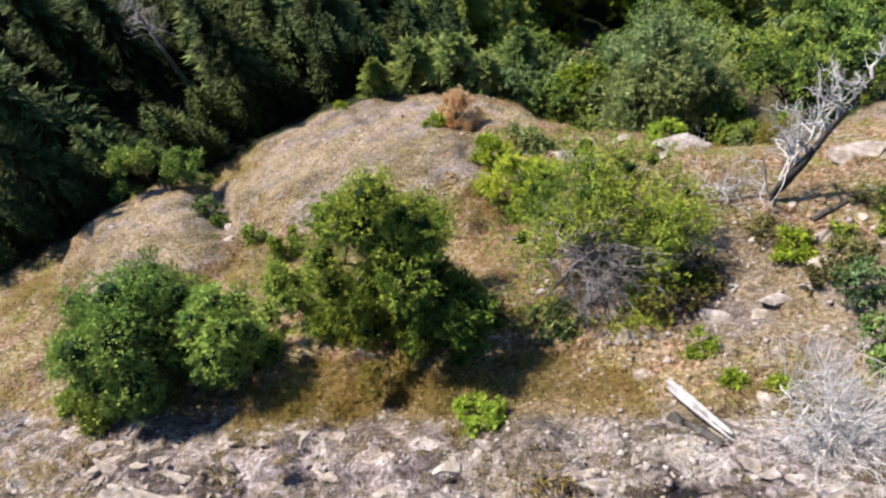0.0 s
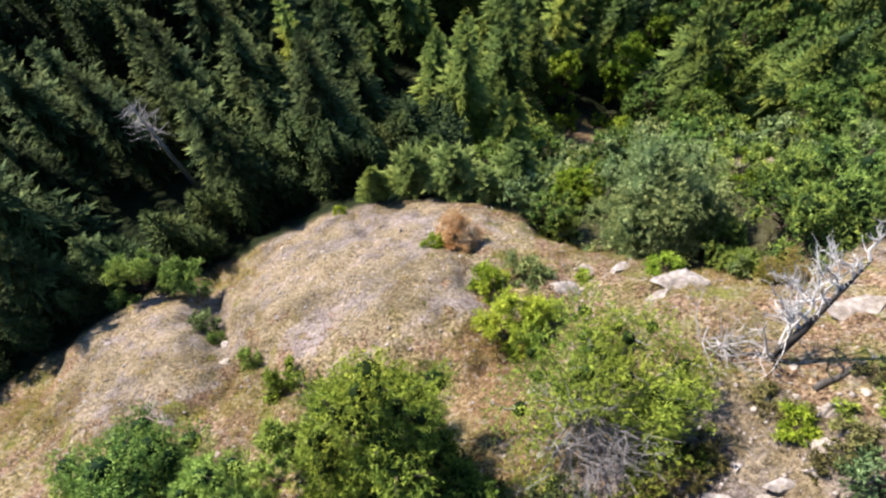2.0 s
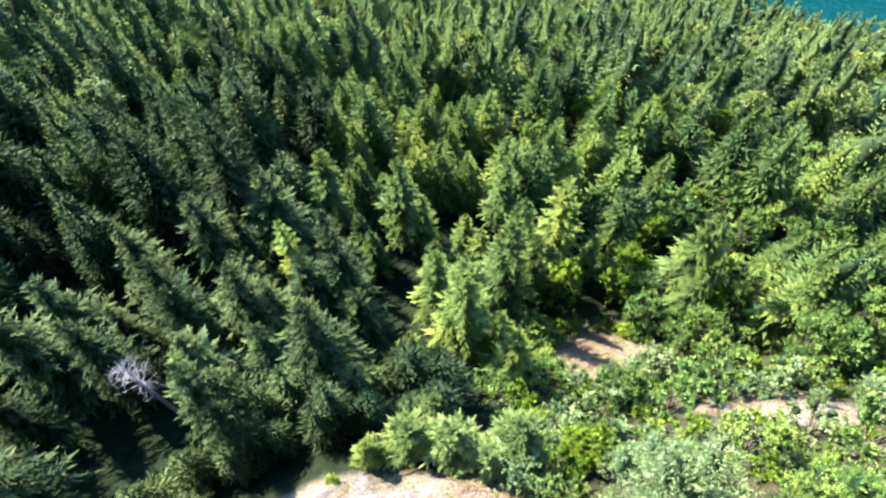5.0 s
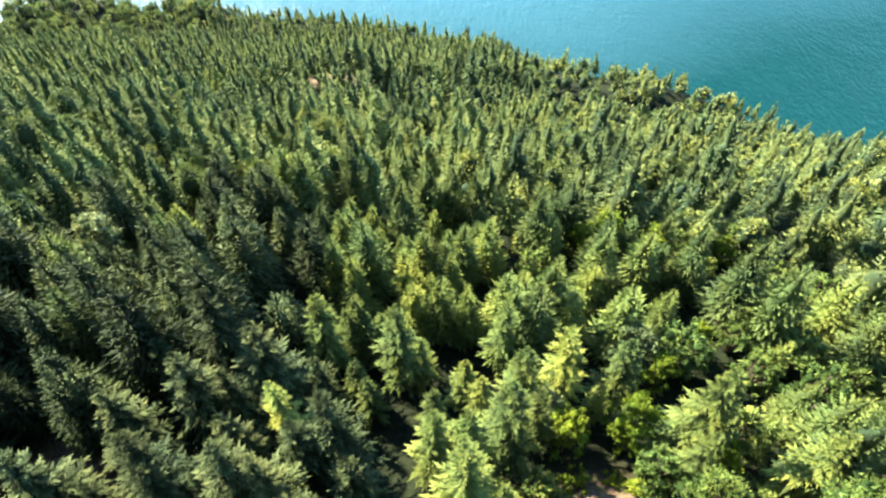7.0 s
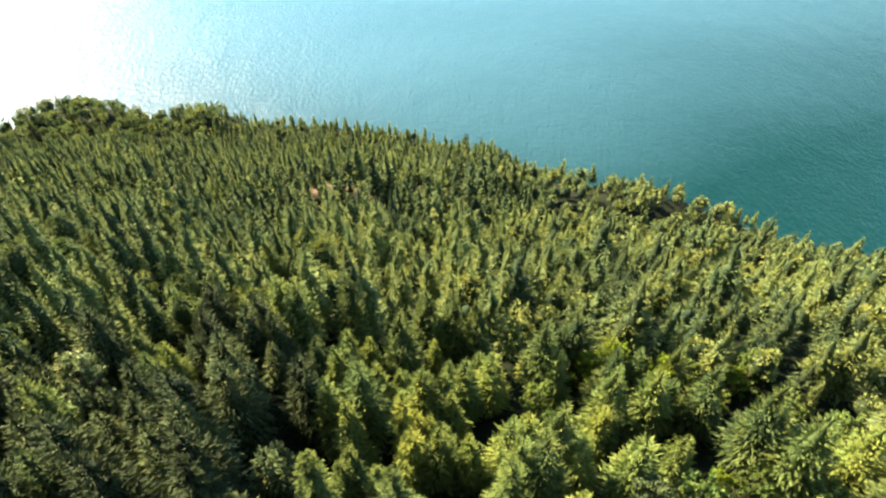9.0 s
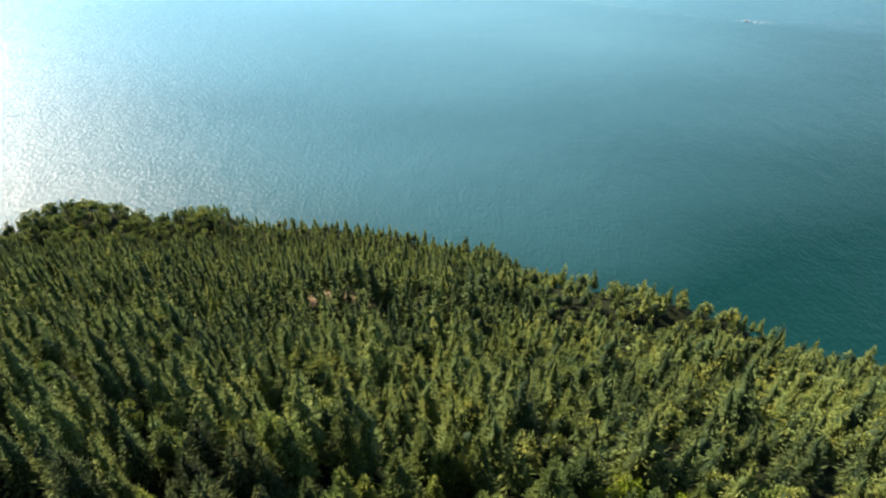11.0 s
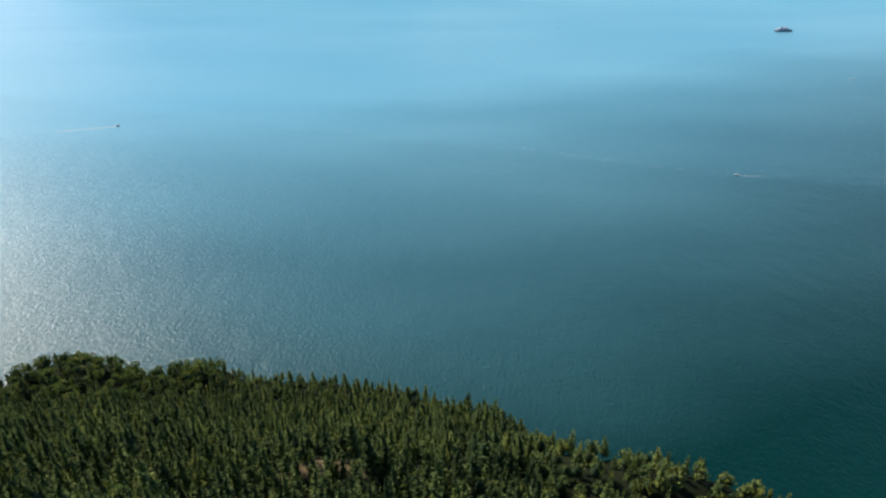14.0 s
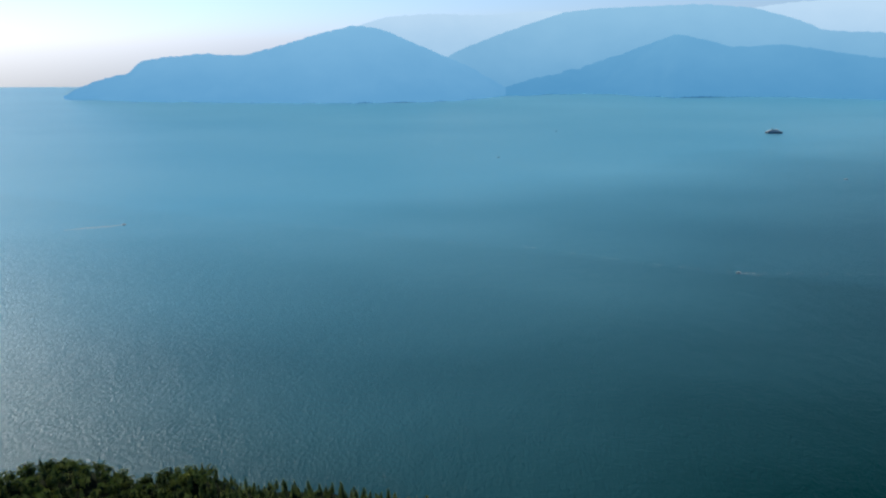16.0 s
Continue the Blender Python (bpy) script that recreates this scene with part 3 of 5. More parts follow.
def leafy(seed, high, wide, leaves, leaf, lobes=12, low=0.15, tint=0.5, tall=1.0, shell=0.55, trunks=1, bald=None, twigs=3, slim=0.2, rise=0.45, core=0.55):
    """A round-headed tree or bush: limbs that end in lobes of leaves with gaps between. Returns wood and leaves."""
    rng = np.random.default_rng(seed)
    wood, crown = Soup(), Soup()
    lobes = int(lobes * 1.35)
    turn, up = np.arange(lobes) * 2.39996 + rng.normal(0, 0.35, lobes), rng.random(lobes)
    reach = wide * np.sqrt(rng.uniform(0.05, 1, lobes)) * 0.80 * np.sqrt(np.clip(1.15 - up ** 2, 0.1, 1))
    mid = np.stack([reach * np.cos(turn), reach * np.sin(turn), high * (low + (0.86 - low) * up)], -1)
    size = wide * rng.uniform(0.14, 0.33, lobes)
    for k in range(lobes):
        n = max(4, int(leaves * size[k] ** 2 / (size ** 2).sum() / 7))
        d = unit(rng.normal(0, 1, (n, 3)) + [0, 0, 0.3])
        deep = rng.uniform(shell, 1.08, n)
        p = mid[k] + d * (size[k] * deep)[:, None] * [1, 1, 0.8 * tall]
        p += 0.14 * size[k] * np.sin(p[:, [1, 2, 0]] * 6 / size[k])
        if bald:
            keep = np.hypot(p[:, 0] - bald[0], p[:, 1] - bald[1]) > bald[2] * rng.uniform(0.7, 1.1, n)
            d, p, deep = d[keep], p[keep], deep[keep]
            n = len(p)
        # sunlit look put into the tint: upper and outer sprays lighter, inner ones darker
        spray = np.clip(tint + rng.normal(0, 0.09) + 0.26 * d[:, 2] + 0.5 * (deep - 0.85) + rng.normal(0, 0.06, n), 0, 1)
        lead = unit(d * 0.8 + rng.normal(0, 0.45, (n, 3)) + [0, 0, rise])
        d, p, spray, lead = np.repeat(d, 10, 0), np.repeat(p, 10, 0), np.repeat(spray, 10), np.repeat(lead, 10, 0)
        n = len(p)
        along = rng.uniform(-1.6, 1.2, n)
        p = p + lead * (leaf * along)[:, None] + rng.normal(0, leaf * 0.38, (n, 3))
        p[:, 2] = np.maximum(p[:, 2], 0.03 * high)
        way = unit(lead + rng.normal(0, 0.42, (n, 3)))
        flat = unit(np.cross(way, rng.normal(0, 1, (n, 3))))
        l = leaf * rng.uniform(0.6, 1.5, n)
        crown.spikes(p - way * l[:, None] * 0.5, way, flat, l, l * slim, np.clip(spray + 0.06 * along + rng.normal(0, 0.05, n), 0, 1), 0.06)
        # dark core added inside the lobe, its shade put into the tint
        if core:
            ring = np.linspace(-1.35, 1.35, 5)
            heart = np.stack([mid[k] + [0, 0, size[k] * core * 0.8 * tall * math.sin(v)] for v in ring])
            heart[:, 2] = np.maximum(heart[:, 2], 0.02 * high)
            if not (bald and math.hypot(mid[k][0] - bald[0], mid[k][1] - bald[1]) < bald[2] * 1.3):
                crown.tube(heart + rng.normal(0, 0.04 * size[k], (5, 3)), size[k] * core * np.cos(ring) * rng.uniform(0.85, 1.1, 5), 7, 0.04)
        foot = np.array([0, 0, 0.0]) if trunks == 1 else rng.normal(0, 0.06 * wide, 3) * [1, 1, 0]
        knee = mid[k] * [0.35, 0.35, 0.45] + rng.normal(0, 0.05 * wide, 3)
        s = np.linspace(0, 1, 6)[:, None]
        line = (1 - s) ** 2 * (foot - [0, 0, 0.3]) + 2 * s * (1 - s) * knee + s * s * mid[k]
        wood.tube(line, np.linspace(0.012 * high + 0.012, 0.004 * high + 0.004, 6), 4)
        for _ in range(twigs):
            twig = bough(rng, line[rng.integers(3, 6)], unit(rng.normal(0, 1, 3)) + [0, 0, 0.3], size[k] * 1.1, 0.3, 4)
            wood.tube(twig, np.linspace(0.006 * high + 0.006, 0.004, 4), 3)
    return wood, crown


def bare_twigs(soup, rng, start, way, length, thick, depth, fork=4, bend=0.22, spread=0.9, thin=None):
    """Leafless boughs that fork again and again."""
    n = 6 if depth else 4
    line = bough(rng, start, way, length, bend, n)
    soup.tube(line, np.linspace(thick, thick * 0.35, n), 5 if depth > 1 else 3, 0.5)
    if depth:
        for k in range(fork):
            at = line[rng.integers(1, n)]
            bare_twigs(thin or soup, rng, at, unit(unit(np.array(way, float)) + rng.normal(0, spread, 3)), length * rng.uniform(0.35, 0.6), thick * 0.45, depth - 1, fork, bend, spread)

# ---- the setting ----
def axis_steps(low, near_low, near_high, high, fine, coarse):
    """Grid lines, close together where the camera passes near and wider further out."""
    inner = list(np.arange(near_low, near_high, fine))
    up, step = [near_high], fine
    while up[-1] < high:
        step = min(coarse, step * 1.18)
        up.append(up[-1] + step)
    down, step = [near_low], fine
    while down[-1] > low:
        step = min(coarse, step * 1.18)
        down.append(down[-1] - step)
    return np.array(sorted(set(down[1:] + inner + up)))


gx, gy = axis_steps(-560, -30, 24, 560, 0.29, 7.0), axis_steps(-420, 2.2, 36, 600, 0.29, 7.0)
gy = np.concatenate([gy[gy < -6], np.arange(-6, 2.1, 0.16), gy[gy > 2.1]])       # closer along the ledge
X, Y = np.meshgrid(gx, gy)
Z = ground_z(X, Y)
nx, ny = len(gx), len(gy)
kx, ky = np.meshgrid(np.arange(nx - 1), np.arange(ny - 1))
corner = ky * nx + kx
soup = Soup()
soup.add(np.stack([X, Y, Z], -1), np.stack([corner, corner + 1, corner + nx + 1, corner + nx], -1))
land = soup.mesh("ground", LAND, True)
XF, YF, ZF = X.ravel(), Y.ravel(), Z.ravel()


def rock_share(x, y):
    """How bare the rock lies: knobs and the ledge bare, gullies grown over."""
    knob = dome(x, y, -6, 19, 12, 11, -0.2, 1.0, 0.5) + dome(x, y, -20, 12, 7.5, 6.5, -0.5, 1.0, 0.5) + 0.9 * dome(x, y, 30, 31.5, 11, 4, 0.1, 1.0, 0.5)
    ledge = ease(1.4, -0.4, y) + 0.45 * dome(x, y, 12, 4.5, 7, 4, 0.1, 1.0, 0.5) + dome(x, y, 30, 14, 9, 6, 0, 1.0, 0.5)
    stony = 0.8 * dome(x, y, 11, 6, 7, 5, 0, 1.0, 0.5)
    return np.clip(0.12 + 0.62 * np.minimum(knob, 1) + 0.95 * np.minimum(ledge, 1) + 0.25 * stony, 0, 1)


def wooded(x, y):
    """1 under the trees, 0 on the open outcrop and in the glades."""
    brink_y = np.interp(x, [-60, -34, -29, -23, -20, -14, -9, -3, 3, 9, 14, 20, 34, 60], [2, 6, 12, 16.8, 20.2, 22.3, 24.4, 24.8, 23.4, 20, 16, 14, 17, 12])
    w = ease(-0.3, np.where(x < 2, 1.0, 3.5), y - brink_y)
    glade = np.maximum(dome(x, y, 18.5, 42.5, 7.5, 5.5, 0.5, 1.0, 0.5), dome(x, y, 30.5, 31.2, 9.5, 2.4, -0.12, 1.0, 0.5))
    glade = np.maximum(glade, 0.8 * dome(x, y, 22, 38.5, 4, 2.6, 0.2, 1.0, 0.5))
    glade = np.maximum(glade, dome(x, y, -45, 46.5, 6, 7, 0.2, 1.0, 0.5))
    glade = np.maximum(glade, dome(x, y, -45, 246, 15, 7, -0.1, 1.0, 0.4))
    return np.clip(w - 1.3 * glade, 0, 1)


land.attributes.new("bare", "FLOAT", "POINT").data.foreach_set("value", rock_share(XF, YF))
soil = dome(XF, YF, 2.6, 8.6, 2.6, 5.5, 0.1, 1.0, 0.6) + dome(XF, YF, 17.5, 43.5, 7, 5, 0.5, 0.9, 0.6) + 0.8 * dome(XF, YF, 4.5, 1.6, 3.5, 2.0, 0.1, 1.0, 0.6)
soil = soil + 0.9 * dome(XF, YF, -45, 48, 6, 5, 0.2, 1.0, 0.6) + 0.08 * dome(XF, YF, -45, 247, 16, 8, -0.1, 1.0, 0.6)
land.attributes.new("soil", "FLOAT", "POINT").data.foreach_set("value", np.clip(soil, 0, 1))
land.attributes.new("duff_shade", "FLOAT", "POINT").data.foreach_set("value", np.clip((1 - 0.2 * ease(4, 8, XF) * ease(55, 45, YF)) * np.maximum(wooded(XF, YF), ease(90, 110, YF)) * (1 - 1.5 * dome(XF, YF, -45, 247, 16, 8, -0.1, 1.0, 0.4)), 0, 1))
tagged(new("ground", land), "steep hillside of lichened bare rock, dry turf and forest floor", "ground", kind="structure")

soup = Soup()
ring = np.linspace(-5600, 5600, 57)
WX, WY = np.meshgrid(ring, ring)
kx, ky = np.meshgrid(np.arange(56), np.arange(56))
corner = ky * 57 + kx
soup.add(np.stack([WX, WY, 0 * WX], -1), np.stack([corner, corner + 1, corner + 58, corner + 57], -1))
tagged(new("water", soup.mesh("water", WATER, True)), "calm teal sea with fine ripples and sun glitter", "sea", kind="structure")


SHORE_AZ, SHORE_M = [-29.3, -24.2, -18, -9, 0.6, 5.3, 12.3, 18.9, 21, 27, 42], [4561, 4177, 3914, 3693, 3780, 4126, 4400, 4200, 4320, 4450, 4540]


def far_hills(name, label, bearings, heights, offset, front, given, haze, share, seed, limits=(4500, 4700), curve=0.9):
    """A wooded island or range far across the water: its skyline by bearing, for a ridge the given metres off."""
    az = np.linspace(bearings[0], bearings[-1], 160)
    shore = np.minimum(np.interp(az, SHORE_AZ, SHORE_M) + offset, limits[0])
    ridge = np.minimum(shore + front, limits[1])
    top = 325 + (np.interp(az, bearings, heights) - 325) * ridge / given
    top = np.convolve(np.pad(top, 3, mode="edge"), np.array([1, 2, 3, 4, 3, 2, 1]) / 16, "valid")
    top = np.maximum(top + 4 * hash_noise(az * 40, az * 0, 11, seed) + 2.5 * hash_noise(az * 40, az * 0, 4, seed + 1), 0)
    rows = []
    for s in np.linspace(0, 1.1, 23):
        r = shore + (ridge - shore) * s + 0.1 * (ridge - shore) * hash_noise(az * 10, az * 0 + s, 9, seed + 2) * (1 - s)
        lift = s ** curve if s <= 1 else 1 - 6 * (s - 1)
        h = (top + 6) * lift * (1 + 0.16 * hash_noise(az * 30, az * 0 + s * 40, 22, seed + 3) * max(0, 1 - s)) - 6
        rows.append(np.stack([r * np.sin(np.radians(az)), 53 + r * np.cos(np.radians(az)), h], -1))
    k, j = np.meshgrid(np.arange(22), np.arange(159), indexing="ij")
    c = k * 160 + j
    s = Soup()
    s.add(np.array(rows), np.stack([c, c + 1, c + 161, c + 160], -1))
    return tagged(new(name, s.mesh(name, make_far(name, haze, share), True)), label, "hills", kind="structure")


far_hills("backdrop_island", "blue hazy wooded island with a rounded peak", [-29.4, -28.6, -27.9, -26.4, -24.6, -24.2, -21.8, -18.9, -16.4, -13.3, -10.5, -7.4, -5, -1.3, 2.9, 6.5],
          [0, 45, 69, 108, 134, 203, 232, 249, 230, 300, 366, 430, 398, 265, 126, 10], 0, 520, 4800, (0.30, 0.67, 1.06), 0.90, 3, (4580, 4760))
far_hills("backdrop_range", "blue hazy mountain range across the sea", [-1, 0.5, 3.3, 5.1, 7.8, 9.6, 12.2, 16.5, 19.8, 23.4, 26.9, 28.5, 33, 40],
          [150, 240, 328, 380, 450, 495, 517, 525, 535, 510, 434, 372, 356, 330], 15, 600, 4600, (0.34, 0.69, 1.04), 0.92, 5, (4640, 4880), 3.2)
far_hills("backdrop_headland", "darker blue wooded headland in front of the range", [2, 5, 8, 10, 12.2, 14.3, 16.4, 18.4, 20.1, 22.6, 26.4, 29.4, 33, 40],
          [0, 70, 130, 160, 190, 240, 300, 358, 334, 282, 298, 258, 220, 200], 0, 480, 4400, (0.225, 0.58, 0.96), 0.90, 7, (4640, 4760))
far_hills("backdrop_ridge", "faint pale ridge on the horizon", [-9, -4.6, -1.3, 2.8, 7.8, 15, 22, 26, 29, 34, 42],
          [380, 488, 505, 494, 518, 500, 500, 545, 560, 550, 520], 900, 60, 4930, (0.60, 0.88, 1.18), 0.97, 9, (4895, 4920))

# ---- the forest ----
FOREST_KINDS = []
for k, (high, wide, boughs, tint, sparse, foot, needles) in enumerate([
        (21, 4.2, 150, 0.34, 0.0, 0.12, CONIFER), (18, 3.9, 145, 0.55, 0.0, 0.10, CONIFER), (23, 4.4, 130, 0.22, 0.25, 0.2, CONIFER), (15, 3.5, 130, 0.68, 0.0, 0.06, CONIFER),
        (20, 3.7, 140, 0.48, 0.15, 0.15, CONIFER), (22, 4.9, 135, 0.40, 0.15, 0.12, SHADEFIR), (18, 4.5, 135, 0.62, 0.2, 0.08, SHADEFIR)]):
    FOREST_KINDS.append([conifer("conifer", 100 + k, high, wide, boughs if d == 2 else 150, needles, tint, sparse=sparse * (d == 2), foot=foot, detail=d) for d in (2, 1)])
CONIFER_WORDS = ["tall dark green fir with drooping boughs", "mid-green fir with a dense pointed crown", "old dark fir with thin ragged boughs",
                 "young yellow-green fir clothed to the ground", "slender grey-green fir with open boughs",
                 "old olive fir with long shaggy boughs, darkened as if in shade", "brown-green fir with ragged boughs, darkened as if in shade"]


BROAD_KINDS = []
for k, (high, wide, leaves, leaf, material, tint, words) in enumerate([
        (14, 4.4, 2300, 0.36, LEAF, 0.34, "mid-green broad-leaved tree with a lumpy crown among firs"), (13, 4.0, 2200, 0.36, BRIGHT, 0.10, "yellow-green broad-leaved tree among firs"),
        (15, 4.8, 2400, 0.38, GREYLEAF, 0.22, "grey-green broad-leaved tree with a wide crown among firs")]):
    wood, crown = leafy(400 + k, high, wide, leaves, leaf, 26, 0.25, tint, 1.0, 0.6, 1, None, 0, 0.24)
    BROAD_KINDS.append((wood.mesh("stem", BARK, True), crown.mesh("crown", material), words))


def plant_broadleaf(kind, x, y, size, spin):
    wood, crown, words = BROAD_KINDS[kind]
    ob = root("broadleaf_tree", x, y, None, spin, size)
    hang("stem", wood, ob)
    hang("crown", crown, ob)
    return tagged(ob, words, "tree", "broad-leaved trees within the forest")


def plant_conifer(kind, x, y, size, spin, near):
    trunk, crown = FOREST_KINDS[kind][0 if near else 1]
    ob = root("conifer_tree", x, y, None, spin, size)
    hang("trunk", trunk, ob)
    hang("crown", crown, ob)
    return tagged(ob, CONIFER_WORDS[kind], "conifer", "firs of the hillside forest")


rng = np.random.default_rng(11)
spots = []
step = 6.5
for row, y in enumerate(np.arange(6, 500, step * 0.87)):
    for x in np.arange(-380, 300, step):
        spots.append((x + (row % 2) * step / 2, y))
spots = np.array(spots) + rng.uniform(-3.6, 3.6, (len(spots), 2))
half = 52 + 0.74 * (spots[:, 1] + 5)
keep = (np.abs(spots[:, 0]) < half) & (past_brink(spots[:, 0], spots[:, 1]) < 4) & (wooded(spots[:, 0], spots[:, 1]) > rng.uniform(0.25, 0.8, len(spots)))
# shrubs and broad-leaved trees take the ground beside the outcrop
shrubby = (spots[:, 0] > 7) & (spots[:, 0] < 60) & (spots[:, 1] < 50 - 0.12 * spots[:, 0])
keep &= ~shrubby & ~((np.abs(spots[:, 0] - 1) < 9) & (spots[:, 1] < 34))
keep &= rng.random(len(spots)) > 0.04
spots = spots[keep]
ground_here = ground_z(spots[:, 0], spots[:, 1])
keep = ground_here > 1.0
spots, ground_here = spots[keep], ground_here[keep]
stand = np.clip(0.5 + 0.35 * hash_noise(spots[:, 0], spots[:, 1], 38, 21) + 0.2 * hash_noise(spots[:, 0], spots[:, 1], 13, 22), 0, 1)
order = np.argsort(np.hypot(spots[:, 0], spots[:, 1] - 26))
spots, ground_here, stand = spots[order], ground_here[order], stand[order]
NEAR, MID = 300, 950
for rank, ((x, y), s) in enumerate(zip(spots[:NEAR], stand[:NEAR])):
    # the backlit left slope gets the firs with darkened needles
    old = x < -5 - 0.25 * (y - 30) + 8 * hash_noise(x, y, 11, 23) and y < 108 and rng.random() < (1.0 if y < 62 else 0.8)
    kind = int(rng.choice([5, 5, 6])) if old else int(np.clip(rng.normal(1.4 + 2.8 * (s - 0.4), 1.4), 0, 4))
    size = float(rng.uniform(0.62, 1.15))
    if x > 14 + 6 * hash_noise(x, y, 17, 51) and y > 48 and rng.random() < 0.38:
        plant_broadleaf(int(rng.choice([0, 0, 1, 2])), float(x), float(y), size * 0.95, float(rng.uniform(0, 360)))
        continue
    if x < 5 and y < 46:
        # low where the sun reaches past them to the outcrop
        size = min(size, (3.5 + 1.35 * max(0.0, float(y - np.interp(x, [-60, -34, -29, -23, -20, -14, -9, -3, 3, 9], [2, 6, 12, 16.8, 20.2, 22.3, 24.4, 24.8, 23.4, 20])))) / 21)
    plant_conifer(kind, float(x), float(y), size, float(rng.uniform(0, 360)), rank < 70)
# low firs with shade-darkened needles crowd the far edge of the rock
for x in np.arange(-33, 2, 2.5):
    for gap in ((3.4, 7.0) if x < -19 else (6.2, 9.8)):
        y = float(np.interp(x, [-60, -34, -29, -23, -20, -14, -9, -3, 3, 9], [2, 6, 12, 16.8, 20.2, 22.3, 24.4, 24.8, 23.4, 20])) + gap + rng.uniform(-0.6, 0.8)
        plant_conifer(int(rng.choice([5, 6])), float(x + rng.uniform(-0.8, 0.8)), y, float((3.2 + 1.2 * gap) / 21 * rng.uniform(0.8, 1.1)), float(rng.uniform(0, 360)), False)
# broad crowns close the gaps on the sunny slope
for kind, x, y, size in ((0, 57.6, 100.4, 0.9), (2, 60.5, 104.0, 0.85), (0, 46.4, 73.4, 0.8), (1, 53.5, 98.0, 0.8)):
    plant_broadleaf(kind, x, y, size, 40.0 * x)


def forest(name, label, picks, boughs, detail, seed):
    """Trees too many to count, as one mesh."""
    gen, s = np.random.default_rng(seed), Soup()
    for k in picks:
        x, y = spots[k]
        shore = ease(2, 40, ground_here[k])
        high = float(np.clip(gen.normal(18.5, 4.6), 8, 29)) * (1 - 0.22 * ease(200, 320, y)) * (0.62 + 0.38 * shore) * (0.8 if gen.random() < 0.12 else 1) * (1 - 0.2 * ease(30, 90, x) * ease(150, 210, y))
        tint = float(np.clip(0.24 + 0.56 * stand[k] - 0.02 * ease(110, 220, y) - (0.06 if x < -175 and y > 425 else 0) + gen.normal(0, 0.13), 0, 1))
        ridge = ease(25, 45, x) * ease(195, 215, y)
        high *= 1 - 0.28 * ridge
        leafy_share = 0.6 if x < -175 and y > 425 else 0.55 if ridge > 0.5 else 0.42 if x > 10 + 12 * hash_noise(x, y, 23, 51) and y < 190 else 0.14
        if gen.random() < leafy_share:
            lumps = 7 if detail else 4
            grow = 1.55 if x < -175 and y > 425 else 1.0
            heart = unit(gen.normal(0, 1, (lumps, 3))) * [1.9 * grow, 1.9 * grow, high * 0.16] + [0, 0, high * 0.52]
            for h in heart:
                n = 100 if detail else 34
                d = unit(gen.normal(0, 1, (n, 3)) + [0, 0, 0.35])
                p = np.array([x, y, ground_here[k]]) + h + d * grow * gen.uniform(1.3, 2.1) * gen.uniform(0.8, 1.05, (n, 1))
                way = unit(d + gen.normal(0, 0.5, (n, 3)) + [0, 0, 0.3])
                l = grow * gen.uniform(0.5, 1.0, n) * (0.75 if detail else 1.15)
                # up-facing leaves get a lighter tint, as if sunlit
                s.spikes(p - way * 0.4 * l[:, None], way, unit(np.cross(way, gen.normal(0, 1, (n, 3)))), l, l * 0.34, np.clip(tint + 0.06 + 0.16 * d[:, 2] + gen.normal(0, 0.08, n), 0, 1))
            # dark tube added in the crown's middle for the shade inside
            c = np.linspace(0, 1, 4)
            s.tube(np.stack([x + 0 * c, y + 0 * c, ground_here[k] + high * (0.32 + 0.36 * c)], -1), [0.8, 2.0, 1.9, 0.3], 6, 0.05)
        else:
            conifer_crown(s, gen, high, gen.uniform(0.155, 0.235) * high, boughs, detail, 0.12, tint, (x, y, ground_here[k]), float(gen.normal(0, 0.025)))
        t = np.linspace(0, 1, 2)
        s.tube(np.stack([x + 0 * t, y + 0 * t, ground_here[k] - 0.5 + t * high * 0.9], -1), 0.25 * (1 - t) + 0.03, 3, 0.05)
    return tagged(new(name, s.mesh(name, FOREST)), label, "forest", kind="stuff")


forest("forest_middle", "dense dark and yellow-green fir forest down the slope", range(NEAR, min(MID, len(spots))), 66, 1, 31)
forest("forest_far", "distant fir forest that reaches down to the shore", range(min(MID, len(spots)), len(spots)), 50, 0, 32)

# ---- trees and bushes on the outcrop ----
def bush(name, label, x, y, seed, high, wide, leaves, leaf, material, category="bush", lobes=12, low=0.15, tint=0.5, shell=0.55, wood_material=BARK, group="", z=None, trunks=2, tall=1.0, bald=None, slim=0.22, core=0.50):
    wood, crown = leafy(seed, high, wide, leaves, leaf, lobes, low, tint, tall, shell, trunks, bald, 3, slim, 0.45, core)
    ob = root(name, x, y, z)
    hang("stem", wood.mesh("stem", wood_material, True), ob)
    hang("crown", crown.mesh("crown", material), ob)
    return tagged(ob, label, category, group)


bush("juniper_tree", "dense dark green juniper tree casting shade on the rock", -2.3, 6.5, 1, 12.6, 3.7, 66000, 0.11, JUNIPER, "tree", 40, 0.10, 0.60, 0.6, slim=0.17)
# its low tint puts the taller juniper's shade into the needles
bush("juniper_tree", "low dark juniper in the shade of a taller one", 0.2, 4.0, 12, 6.4, 2.4, 22000, 0.115, JUNIPER, "tree", 20, 0.08, 0.24, 0.6, slim=0.17)
bush("juniper_tree", "small rounded juniper beside a taller one", -4.2, 4.3, 13, 4.8, 1.9, 10000, 0.13, JUNIPER, "tree", 14, 0.08, 0.46, 0.6, slim=0.17)
